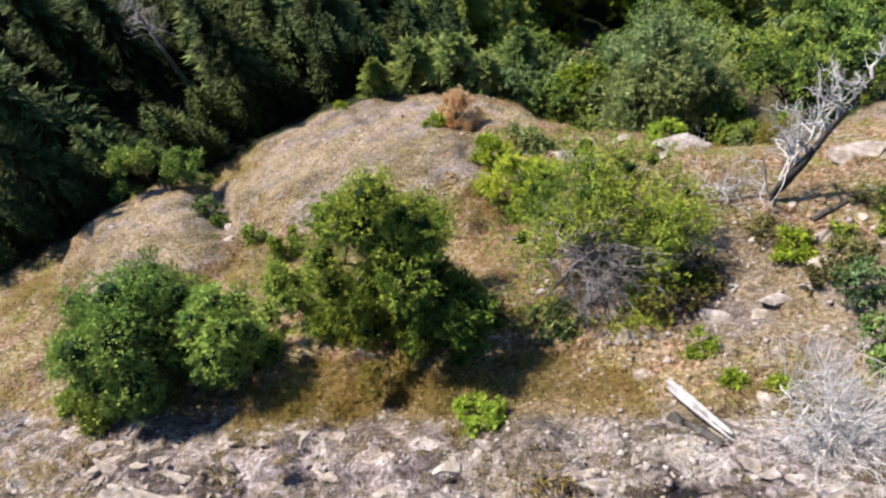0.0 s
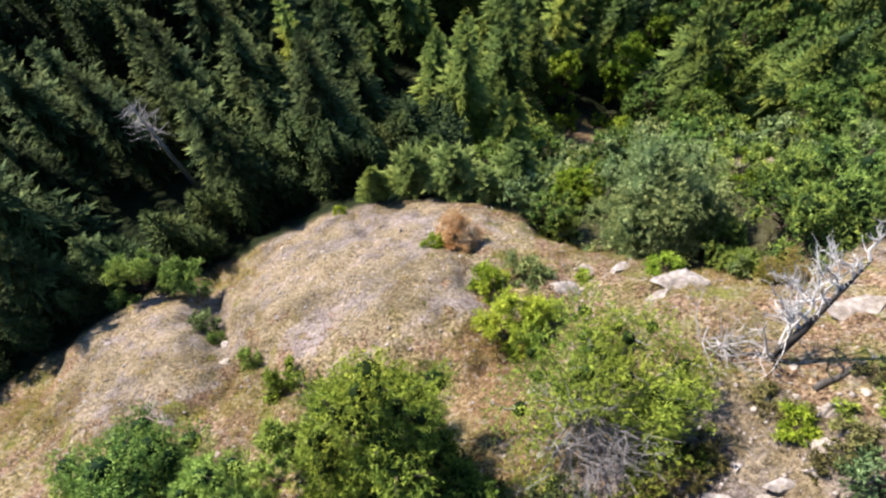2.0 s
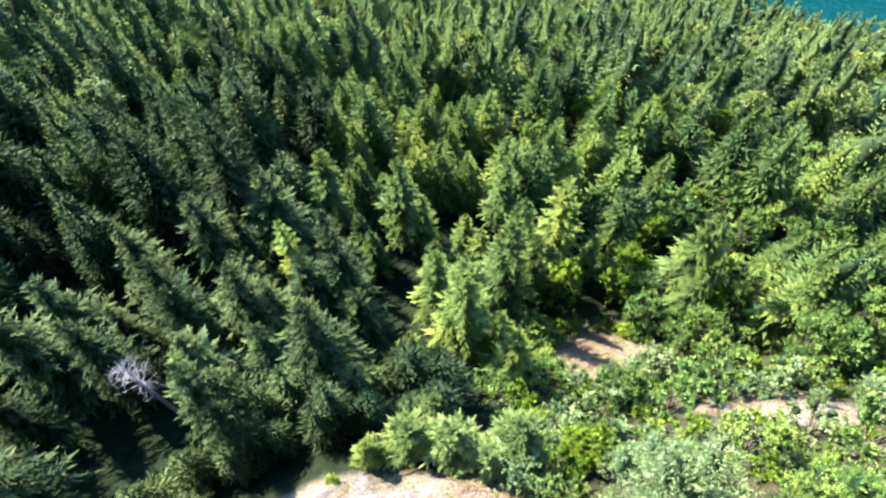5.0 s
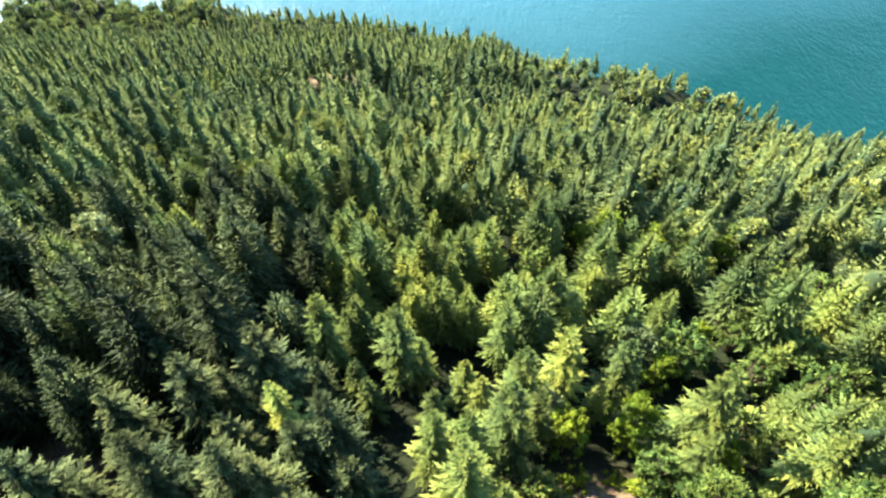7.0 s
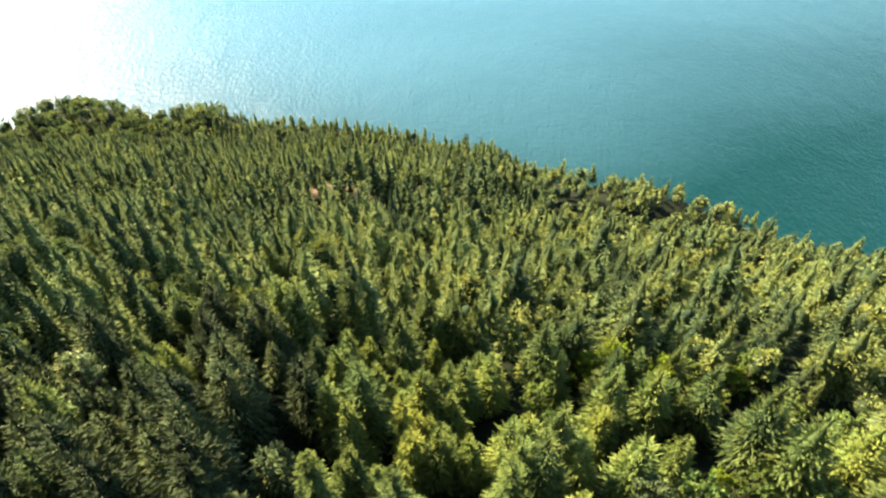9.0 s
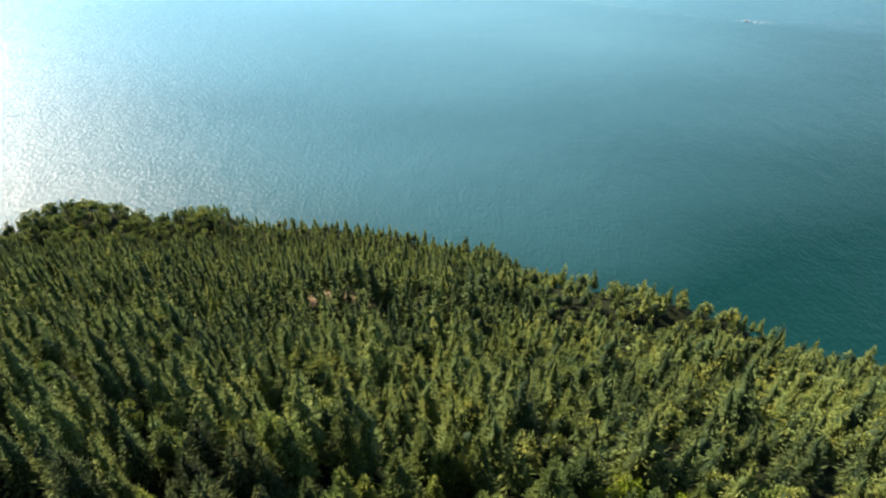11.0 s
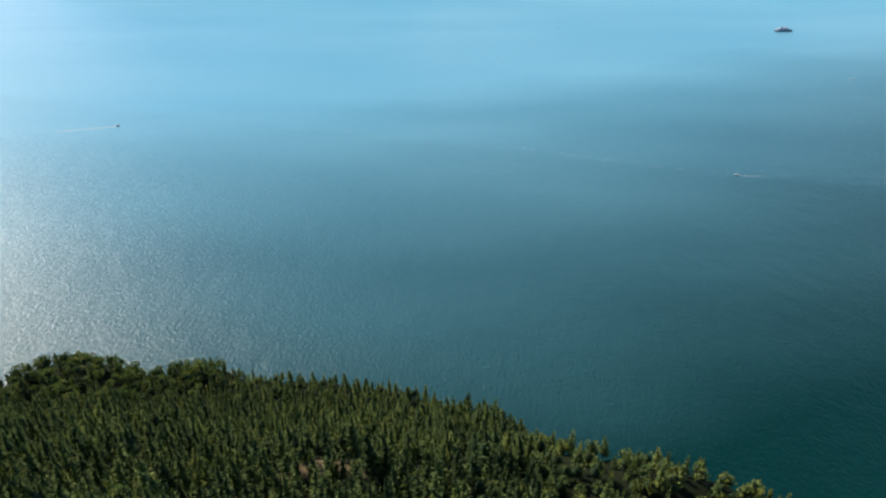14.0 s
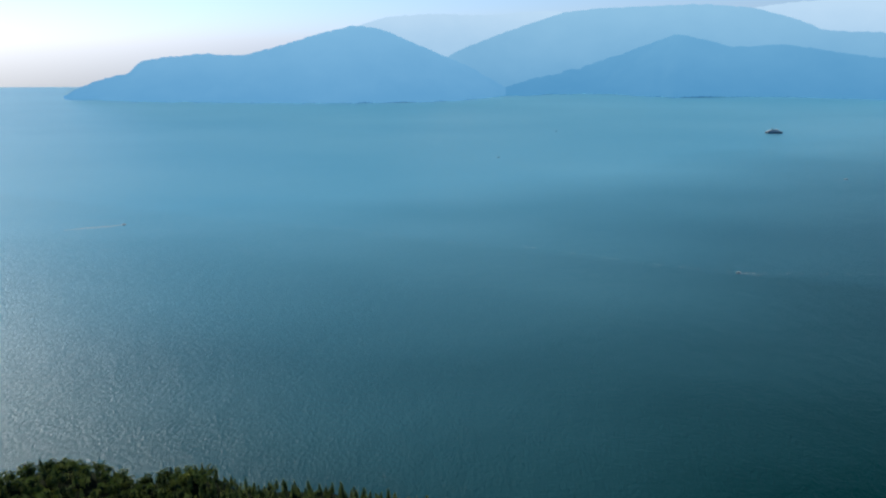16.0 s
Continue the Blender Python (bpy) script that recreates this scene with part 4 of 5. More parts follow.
split = bush("juniper_tree", "spreading olive-green juniper with bare dead lower boughs", 6.5, 7.3, 2, 6.4, 5.0, 52000, 0.11, JUNIPER, "tree", 46, 0.34, 0.62, 0.6, TWIGWOOD, bald=(-0.8, -2.1, 1.9), slim=0.17, core=0.22)
rng = np.random.default_rng(5)
soup = Soup()
for k in range(110):
    bare_twigs(soup, rng, (rng.normal(-0.6, 1.1), rng.normal(-1.5, 0.8), 0.3 + 0.05 * k), (rng.normal(0.0, 0.9), -0.3 + rng.normal(0, 0.5), 0.8 + rng.normal(0, 0.3)), 1.35, 0.022, 3, 3, 0.16, 0.7)
hang("deadwood", soup.mesh("deadwood", TWIGWOOD, True), split, "bleached leafless boughs")
bush("shrub_tree", "leafy dark green shrubby tree at the rock's edge", -13.6, 3.5, 3, 9.8, 4.2, 60000, 0.125, SHRUB, "tree", 46, 0.06, 0.58, 0.6, slim=0.18)
bush("shrub_tree", "slim light green shrubby tree", -9.3, 3.6, 4, 7.4, 2.7, 26000, 0.125, SHRUB, "tree", 28, 0.06, 0.82, 0.6, slim=0.18)
bush("shrub_tree", "thin light green shrub on the turf", -7.2, 5.6, 41, 4.6, 2.0, 7500, 0.13, SHRUB, "bush", 14, 0.06, 0.66, 0.55)
bush("shrub_tree", "bright green shrub at the foot of a dark one", -15.6, 1.0, 45, 4.0, 2.3, 11000, 0.15, LEAF, "bush", 14, 0.06, 0.74, 0.55)

LOW = "low bushes on the outcrop"
for label, x, y, seed, high, wide, leaves, leaf, material, tint in [
        ("dark green juniper bush on dry turf", -8.7, 9.4, 21, 2.2, 1.7, 2600, 0.16, JUNIPER, 0.5),
        ("small green bush on dry turf", -12.0, 11.2, 22, 1.3, 1.0, 1100, 0.15, LEAF, 0.6),
        ("bright light green bush in a rock gully", 4.0, 12.2, 23, 2.8, 2.4, 7500, 0.15, BRIGHT, 0.75),
        ("bright green bush in a rock gully", 3.0, 15.0, 24, 2.0, 1.6, 3200, 0.15, BRIGHT, 0.5),
        ("light green bush at the rock's brink", 5.0, 15.6, 25, 1.8, 1.8, 2600, 0.16, GREYLEAF, 0.5),
        ("rust-coloured dead bush on the brow of the rock", 0.9, 19.3, 26, 2.4, 2.0, 6500, 0.12, RUST, 0.75),
        ("low yellow-green bush on the rock", -0.4, 18.6, 27, 0.9, 1.0, 900, 0.15, BRIGHT, 0.4),
        ("small yellow-green bush below the ledge", 1.4, 0.1, 28, 1.3, 1.05, 3200, 0.11, BRIGHT, 0.75),
        ("dry brown bush in the turf", -2.4, 1.5, 29, 1.6, 1.5, 4200, 0.13, DRYLEAF, 0.3),
        ("leafy green bush in the shadow past the rock", -23.2, 18.2, 30, 5.5, 3.0, 8000, 0.17, LEAF, 0.6),
        ("light green bush in the shadow past the rock", -19.6, 18.0, 31, 4.2, 2.1, 5000, 0.17, LEAF, 0.8),
        ("grey-green bush in the cleft between two rocks", -16.6, 14.4, 32, 2.0, 1.2, 1500, 0.16, GREYLEAF, 0.35),
        ("small blue-green bush in the cleft between two rocks", -15.3, 13.0, 33, 1.2, 0.8, 900, 0.14, LEAF, 0.4),
        ("small green bush among stones", 13.6, 6.4, 34, 1.2, 1.0, 1200, 0.14, BRIGHT, 0.45),
        ("green bush among the stones", 14.6, 2.6, 35, 2.6, 1.6, 2600, 0.17, LEAF, 0.5),
        ("grey-green scrub among the stones", 14.9, 4.6, 36, 1.4, 1.4, 1500, 0.15, GREYLEAF, 0.3),
        ("low yellow-green scrub on the turf", 9.2, 2.5, 37, 0.6, 0.8, 700, 0.12, BRIGHT, 0.35),
        ("low yellow-green scrub on the turf", 9.6, 1.3, 38, 0.6, 0.5, 450, 0.12, BRIGHT, 0.35),
        ("low yellow-green scrub on the turf", 10.9, 1.1, 39, 0.5, 0.5, 450, 0.12, BRIGHT, 0.4),
        ("low green scrub beside the bright bush", 8.4, 15.4, 40, 0.9, 0.7, 700, 0.14, BRIGHT, 0.5),
        ("olive scrub in the shade of a juniper", 4.6, 3.6, 42, 0.9, 1.5, 1400, 0.14, GREYLEAF, 0.25),
        ("golden-brown bush below the brow", 18.6, 14.4, 43, 2.2, 2.2, 3600, 0.15, DRYLEAF, 0.4),
        ("olive-green bush between two broad-leaved trees", 18.4, 19.2, 46, 3.4, 2.4, 7000, 0.16, LEAF, 0.45),
        ("dull green bush between two broad-leaved trees", 18.8, 22.6, 47, 4.4, 2.6, 7000, 0.17, GREYLEAF, 0.3),
        ("light green bush below the brow", 18.2, 16.4, 48, 1.8, 1.6, 3600, 0.15, LEAF, 0.7),
        ("yellow-green scrub below the brow", 12.6, 15.4, 49, 1.3, 1.2, 2200, 0.14, BRIGHT, 0.5),
        ("small green bush on the crown of the rock", -8.2, 24.4, 44, 0.8, 0.6, 500, 0.14, BRIGHT, 0.4)]:
    bush("bush", label, x, y, seed, high, wide, leaves, leaf, material, "bush", 14, 0.1, tint, 0.55, group=LOW, core=0.0 if material in (RUST, DRYLEAF) else 0.42)

SCRUBS = "low scrub among the stones"
gen = np.random.default_rng(23)
for k in range(26):
    x, y = (gen.uniform(13.2, 18.6), gen.uniform(4.6, 8.4)) if k < 17 else (gen.uniform(7.6, 10.4), gen.uniform(4.2, 6.0))
    bush("bush", "low brown-olive scrub among pale stones" if k % 3 else "low dull green scrub among pale stones", float(x), float(y), 500 + k, float(gen.uniform(0.5, 1.0)), float(gen.uniform(0.6, 1.1)), 900, 0.11,
         SCRUB if k % 3 else JUNIPER, "bush", 10, 0.08, float(gen.uniform(0.4, 0.65)), 0.5, group=SCRUBS, core=0.3)

BROAD = "broad-leaved trees below the brow"
for label, x, y, seed, high, wide, leaves, material, tint in [
        ("large grey-green broad-leaved tree below the rock", 14.2, 21.4, 50, 11.5, 6.2, 60000, GREYLEAF, 0.46),
        ("dark green broad-leaved tree with a domed crown", 22.0, 19.6, 51, 8.5, 4.2, 30000, SHRUB, 0.5),
        ("bright green young tree beside the rock's brow", 8.2, 22.4, 52, 6.0, 2.6, 5000, LEAF, 0.65),
        ("green broad-leaved tree beside a glade", 16.6, 33.8, 53, 7.0, 3.2, 5500, LEAF, 0.45),
        ("light green broad-leaved tree beside a glade", 22.2, 37.8, 54, 6.5, 2.8, 4200, GREYLEAF, 0.55),
        ("rounded green tree beyond the glade", 29.5, 43.5, 55, 10, 4.2, 7000, LEAF, 0.45),
        ("broad green tree with many limbs", 39.5, 39.5, 56, 11.5, 5.4, 9000, LEAF, 0.5),
        ("broad green tree on the slope", 49.5, 43.5, 57, 12, 5.8, 8000, LEAF, 0.55),
        ("light green tree on the slope", 36.5, 30.0, 58, 6, 3.4, 5200, GREYLEAF, 0.5),
        ("low green tree on the slope", 31.5, 22.0, 59, 5.5, 3.0, 4500, LEAF, 0.45),
        ("low light green tree on the slope", 41.0, 26.0, 60, 6.5, 3.8, 5000, GREYLEAF, 0.6),
        ("yellow-green thicket at the edge of the glade", 23.8, 47.2, 61, 2.6, 1.8, 1600, BRIGHT, 0.45),
        ("yellow-green thicket beside the glade", 11.6, 41.0, 62, 2.8, 1.6, 1500, BRIGHT, 0.4),
        ("yellow-green thicket below the rock", 11.8, 27.2, 63, 5.5, 3.0, 4200, BRIGHT, 0.2),
        ("yellow-green thicket between trees", 35.0, 36.0, 64, 4.5, 2.6, 2600, BRIGHT, 0.35),
        ("bright green thicket beneath the firs", 27.6, 51.0, 65, 5, 2.8, 2600, LEAF, 0.7),
        ("pale grey-green broad-leaved crown among firs", -31.0, 85.0, 66, 17, 5.0, 4200, GREYLEAF, 0.45),
        ("pale grey-green broad-leaved crown among firs", -55.0, 87.5, 67, 17, 4.4, 3600, GREYLEAF, 0.45),
        ("pale green broad-leaved crown among firs", 13.2, 57.0, 68, 11, 4.4, 4200, GREYLEAF, 0.5),
        ("pale green broad-leaved crown among firs", 35.6, 53.0, 69, 14, 4.6, 4600, LEAF, 0.75),
        ("bright yellow-green broad-leaved crown among firs", 31.2, 100.0, 70, 17, 3.8, 3000, BRIGHT, 0.3),
        ("yellow-green broad-leaved crown among firs", 40.0, 97.0, 71, 15, 4.2, 3000, BRIGHT, 0.15)]:
    bush("broadleaf_tree", label, x, y, seed, high, wide, leaves, 0.16 if y < 24 else 0.20 if y < 35 else 0.28 if y < 60 else 0.45, material, "tree", 44, 0.22 if y < 24 else 0.1, tint, 0.6, group=BROAD)

# undergrowth that fills the slope between the brow, the glades and the forest
THICK = []
for k, (high, wide, leaves, leaf, material, tint, words) in enumerate([
        (4.2, 2.3, 1300, 0.28, LEAF, 0.45, "green thicket on the slope below the brow"), (3.4, 2.0, 1100, 0.27, GREYLEAF, 0.45, "grey-green thicket on the slope below the brow"),
        (3.0, 1.9, 1000, 0.26, BRIGHT, 0.15, "yellow-green thicket on the slope below the brow"), (6.0, 2.8, 1800, 0.31, LEAF, 0.6, "light green small tree on the slope"),
        (5.0, 2.6, 1700, 0.30, GREYLEAF, 0.3, "dull green small tree on the slope"), (1.4, 1.2, 500, 0.20, BRIGHT, 0.3, "low yellow-green scrub on the slope")]):
    pair = []
    for more, small in ((1.5, 0.7), (0.6, 1.1)):
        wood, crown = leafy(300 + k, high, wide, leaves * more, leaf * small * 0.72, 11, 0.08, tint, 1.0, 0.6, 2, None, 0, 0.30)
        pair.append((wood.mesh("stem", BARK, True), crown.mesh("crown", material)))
    THICK.append((*pair, words))
gen = np.random.default_rng(19)
taken = [(14.2, 21.4, 8.2), (22.0, 19.6, 6.4), (8.2, 22.4, 3.2), (16.6, 33.8, 4.2), (22.2, 37.8, 3.8), (29.5, 43.5, 5.2), (39.5, 39.5, 6.2), (49.5, 43.5, 6.6), (36.5, 30, 4.4), (31.5, 22, 4), (41, 26, 4.8)]
made = 0
for k in range(5200):
    x, y = (gen.uniform(5, 36), gen.uniform(13, 41)) if k < 2200 else (gen.uniform(5, 64), gen.uniform(14, 52))
    if made >= (120 if k < 2200 else 172) or wooded(x, y) < 0.45 or y > 51 - 0.12 * x or any(math.hypot(x - a, y - b) < r for a, b, r in taken):
        continue
    kind = int(gen.choice(6, p=[0.22, 0.12, 0.18, 0.22, 0.10, 0.16]))
    near, far, words = THICK[kind]
    stem, crown = near if y < 28 and x < 32 else far
    ob = root("bush", float(x), float(y), None, float(gen.uniform(0, 360)), float(gen.uniform(0.6, 1.5)))
    hang("stem", stem, ob)
    hang("crown", crown, ob)
    tagged(ob, words, "bush", "undergrowth below the brow")
    taken.append((x, y, 2.3))
    made += 1
# low scrub in the gaps between them
made_low = 0
for _ in range(6000):
    x, y = gen.uniform(5, 46), gen.uniform(13, 47)
    if made_low >= 160 or wooded(x, y) < 0.3 or any(math.hypot(x - a, y - b) < r * 0.62 for a, b, r in taken):
        continue
    near, far, words = THICK[int(gen.choice([0, 1, 2, 5, 5]))]
    stem, crown = near if y < 26 and x < 30 and made_low % 2 else far
    ob = root("bush", float(x), float(y), None, float(gen.uniform(0, 360)), float(gen.uniform(0.45, 0.85)))
    hang("stem", stem, ob)
    hang("crown", crown, ob)
    tagged(ob, words, "bush", "undergrowth below the brow")
    taken.append((x, y, 1.7))
    made_low += 1
# young firs along the brow, and single firs that stand out
for label, x, y, seed, high, wide, material, tint in [
        ("small blue-green fir at the brow of the rock", -5.4, 26.2, 80, 5.5, 1.9, CONIFER, 0.35),
        ("young yellow-green fir with upturned boughs", -2.4, 27.2, 81, 6.8, 3.5, YOUNGFIR, 0.45),
        ("young yellow-green fir with upturned boughs", 0.9, 26.6, 82, 7.8, 3.7, YOUNGFIR, 0.5),
        ("young green fir with upturned boughs", 5.8, 26.9, 83, 9.0, 3.6, YOUNGFIR, 0.38),
        ("small young green fir between two others", 3.2, 25.2, 90, 5.2, 2.8, YOUNGFIR, 0.5),
        ("small dark fir behind a young one", -0.6, 30.2, 91, 8.4, 3.0, YOUNGFIR, 0.3),
        ("tall grey-green fir with spreading boughs", 2.2, 42.4, 84, 24, 4.2, CONIFER, 0.4),
        ("green fir leaning over the dark slope", 7.2, 38.0, 85, 13, 3.4, CONIFER, 0.6),
        ("small blue-green fir in deep shade", -9.6, 36.5, 86, 10, 2.6, CONIFER, 0.3),
        ("slender bright yellow-green fir", -17.5, 52.0, 87, 22, 3.0, CONIFER, 0.92),
        ("bright yellow-green fir in the sun", 15.6, 61.5, 88, 23, 4.6, CONIFER, 0.95),
        ("yellow-green fir in the sun", -5.8, 82.0, 89, 21, 3.2, CONIFER, 0.9)]:
    trunk, crown = conifer("conifer", seed, high, wide, 110, material, tint, 0.0, 0.0, 0.06)
    ob = root("conifer_tree", x, y, None, 31.0 * seed)
    hang("trunk", trunk, ob)
    hang("crown", crown, ob)
    tagged(ob, label, "conifer", "single firs near the outcrop")


# ---- dead wood ----
def dead_tree():
    gen, stem, arms = np.random.default_rng(8), Soup(), Soup()
    line = np.array([[-0.15, -0.2, -0.5], [0.1, 0.3, 0.8], [0.5, 0.9, 2.0], [0.8, 1.6, 3.4], [1.2, 2.3, 4.7], [1.4, 2.8, 5.8]])
    stem.tube(line, [0.26, 0.22, 0.18, 0.13, 0.08, 0.03], 8)
    for k in range(17):
        s = 0.10 + 0.88 * (k + gen.random()) / 17
        at = np.array([np.interp(s, np.linspace(0, 1, 6), line[:, c]) for c in range(3)])
        bare_twigs(arms, gen, at, (-0.55 + gen.normal(0, 0.30), 0.70 + gen.normal(0, 0.30), 0.75 + gen.normal(0, 0.25)), gen.uniform(1.6, 2.8) * (1.3 - 0.85 * s), 0.075, 2, 5, 0.26, 0.55)
    ob = root("dead_tree", 14.4, 9.4)
    hang("trunk", stem.mesh("trunk", DARKWOOD, True), ob, "charred dark trunk")
    hang("deadwood", arms.mesh("deadwood", PALEWOOD, True), ob, "bleached white leafless boughs")
    return tagged(ob, "leaning dead tree with charred trunk and bleached boughs", "dead tree")


def brush(label, x, y, seed, count, long, thick, material, up=0.8, category="dead bush", name="dead_bush", depth=2):
    gen, ob = np.random.default_rng(seed), root(name, x, y)
    for _ in range(count):
        s = Soup()
        bare_twigs(s, gen, (gen.normal(0, 0.25 * long), gen.normal(0, 0.2 * long), -0.05), (gen.normal(0, 0.8), gen.normal(0, 0.8), up), long * gen.uniform(0.5, 1.1), thick, depth, 4, 0.12, 0.5)
        hang("stem", s.mesh("stem", material, True), ob)
    return tagged(ob, label, category)


def lying(name, label, a, b, radius, material, lift=0.12, stubs=0, seed=0):
    """A trunk or bough that lies on the ground from a to b."""
    gen, s = np.random.default_rng(seed), Soup()
    t = np.linspace(0, 1, 7)
    x, y = a[0] + (b[0] - a[0]) * t, a[1] + (b[1] - a[1]) * t
    ends = ground_z(np.array([a[0], b[0]]), np.array([a[1], b[1]]))
    z = np.maximum(ends[0] + (ends[1] - ends[0]) * t, ground_z(x, y)) + lift
    line = np.stack([x - a[0], y - a[1], z - ends[0]], -1) + gen.normal(0, radius * 0.25, (7, 3))
    s.tube(line, radius * np.linspace(1, 0.55, 7) * gen.uniform(0.85, 1.15, 7), 7)
    for _ in range(stubs):
        bare_twigs(s, gen, line[gen.integers(1, 7)], gen.normal(0, 1, 3) + [0, 0, 0.8], gen.uniform(0.5, 1.2), radius * 0.35, 1, 2, 0.2, 0.6)
    ob = new(name)
    ob.empty_display_size = 0.3
    ob.location = (a[0], a[1], float(ends[0]))
    hang("trunk", s.mesh("trunk", material, True), ob)
    return tagged(ob, label, "log")


dead_tree()
brush("grey leafless bush at the foot of the dead tree", 12.6, 10.0, 61, 18, 2.0, 0.04, GREYWOOD, 1.2)
brush("sprawling heap of pale leafless brush", 11.4, -0.6, 62, 130, 2.2, 0.030, PALEWOOD, 0.5)
brush("pale dry stalks above a heap of brush", 11.6, 1.0, 63, 40, 2.3, 0.024, PALEWOOD, 1.5)
brush("mound of tan dry twigs at the foot of a juniper", -3.2, 2.0, 67, 90, 1.15, 0.030, STRAWWOOD, 1.2)
brush("grey leafless bush on the pale rock", 17.8, 13.2, 64, 10, 1.9, 0.04, GREYWOOD)
brush("grey dead twigs beside a juniper bush", -7.0, 8.8, 65, 8, 1.0, 0.02, GREYWOOD)
top_wood, top_gen = Soup(), np.random.default_rng(66)
top_wood.tube([[0, 0, -0.6], [0.1, 0, 8], [0.3, 0.1, 17.5]], [0.26, 0.18, 0.03], 6)
for k in range(40):
    bare_twigs(top_wood, top_gen, (0.25, 0.08, 11.5 + 0.13 * k), (top_gen.normal(), top_gen.normal(), 0.25), 1.9 - 0.025 * k, 0.03, 1, 4, 0.2, 0.5)
ob = root("dead_tree", -25.6, 32.6)
hang("trunk", top_wood.mesh("trunk", GREYWOOD, True), ob)
tagged(ob, "grey dead tree with a twiggy top among dark firs", "dead tree")


def split_log(label, a, b, wide, thick, lift):
    """Weathered halves of a split trunk, side by side, tapering to a ragged end."""
    gen = np.random.default_rng(14)
    low, high = float(ground_z(*a)), float(ground_z(*b))
    ob = new("log")
    ob.empty_display_size = 0.3
    ob.location = (a[0], a[1], low)
    run = np.array([b[0] - a[0], b[1] - a[1], high - low])
    side = unit(np.cross(run, [0, 0, 1.0]))
    up = unit(np.cross(side, run))
    for shift, share, start, end, tip in ((-0.24, 0.52, 0.0, 0.96, 0.55), (0.27, 0.42, 0.06, 1.0, 0.35), (0.0, 0.22, 0.0, 0.55, 0.2)):
        rows, t = [], np.linspace(start, end, 9)
        for k, v in enumerate(t):
            w = wide * share * (1 - (1 - tip) * v ** 2) * (0.55 if k in (0, 8) else 1) * gen.uniform(0.88, 1.1)
            h = thick * (1 - 0.4 * v) * gen.uniform(0.85, 1.1) * (1.25 if share < 0.3 else 1)
            mid = run * v + side * (shift * wide * (1 - 0.3 * v) + gen.normal(0, 0.008)) + up * lift
            rows += [mid + side * x * w + up * z * h for x, z in ((-0.5, 0.2), (-0.42, 0.8), (-0.05, 1.0), (0.4, 0.85), (0.5, 0.15), (0.1, -0.1))]
        quads = [[6 * i + j, 6 * i + (j + 1) % 6, 6 * i + 6 + (j + 1) % 6, 6 * i + 6 + j] for i in range(8) for j in range(6)]
        quads += [[0, 5, 4, 1], [1, 4, 3, 2], [48, 49, 52, 53], [49, 50, 51, 52]]
        soup = Soup()
        soup.add(np.array(rows), np.array(quads), 0.5)
        hang("plank", soup.mesh("plank", GREYWOOD), ob)
    return tagged(ob, label, "log")


split_log("bleached split log with ragged ends lying on stones", (7.75, 1.1), (8.45, -0.65), 0.46, 0.13, 0.14)
lying("log", "short dark log beneath a bleached one", (7.35, 0.1), (8.15, -0.75), 0.22, DARKWOOD, 0.08, 0, 4)
lying("log", "fallen dark trunk with broken stubs", (15.2, 8.0), (17.2, 9.0), 0.16, DARKWOOD, 0.15, 5, 5)
lying("log", "thin pale bough lying below a shrubby tree", (-11.6, 1.5), (-9.6, 2.2), 0.05, GREYWOOD, 0.25, 1, 6)
lying("log", "thin fallen bough in the turf", (-10.9, -0.2), (-9.9, -0.1), 0.06, DARKWOOD, 0.08, 0, 7)
snag = Soup()
snag_gen = np.random.default_rng(9)
snag.tube([[0, 0, -1], [0.1, 0, 9], [0.2, 0.1, 19]], [0.3, 0.2, 0.04], 6)
for k in range(26):
    bare_twigs(snag, snag_gen, (0.15, 0.05, 6 + 0.5 * k), (snag_gen.normal(), snag_gen.normal(), -0.2), 2.2 - 0.07 * k, 0.06, 1, 3)
ob = root("dead_tree", -8.9, 229.7)
hang("trunk", snag.mesh("trunk", GREYWOOD, True), ob)
tagged(ob, "tall grey dead fir among living ones", "dead tree")


# ---- stones ----
def stone_mesh(seed, flat=0.7):
    bm = bmesh.new()
    bmesh.ops.create_icosphere(bm, subdivisions=2, radius=1.0)
    gen = np.random.default_rng(seed)
    cuts = unit(gen.normal(0, 1, (14, 3)))
    deep = gen.uniform(0.32, 0.75, 14)
    for v in bm.verts:
        for c, d in zip(cuts, deep):
            over = float(np.dot(c, v.co)) - d
            if over > 0:
                v.co -= Vector(c) * over
        v.co.z *= flat
    data = bpy.data.meshes.new("stone")
    bm.to_mesh(data)
    bm.free()
    data.materials.append(STONE)
    return data


STONES = [stone_mesh(s, f) for s, f in ((1, 0.6), (2, 0.75), (3, 0.5), (4, 0.85), (5, 0.65))]


def stone(label, x, y, size, kind, spin, group="", tilt=0.0):
    ob = new("stone", STONES[kind])
    wide, deep, high = size
    ob.matrix_basis = pose(x, y, float(ground_z(x, y)) - 0.10 * high, tilt, 0, spin) @ Matrix.Diagonal((wide, deep, high, 1))
    return tagged(ob, label, "stone", group)


stone("big pale angular boulder on the brink of the rock", 10.5, 15.8, (1.15, 0.95, 1.25), 1, 20)
stone("pale flat boulder among scrub", 14.4, 5.6, (0.95, 0.7, 0.6), 0, 35)
stone("upright white stone beside a small bush", 13.4, 7.6, (0.22, 0.2, 0.5), 3, 15)
stone("white stone at the foot of a juniper", 4.2, 5.3, (0.42, 0.32, 0.3), 1, 40)
stone("white stone in the ledge", -4.4, -1.9, (0.42, 0.55, 0.35), 0, 60)
stone("tan rounded stone in the ledge", 0.1, -1.6, (0.6, 0.5, 0.45), 1, 5)
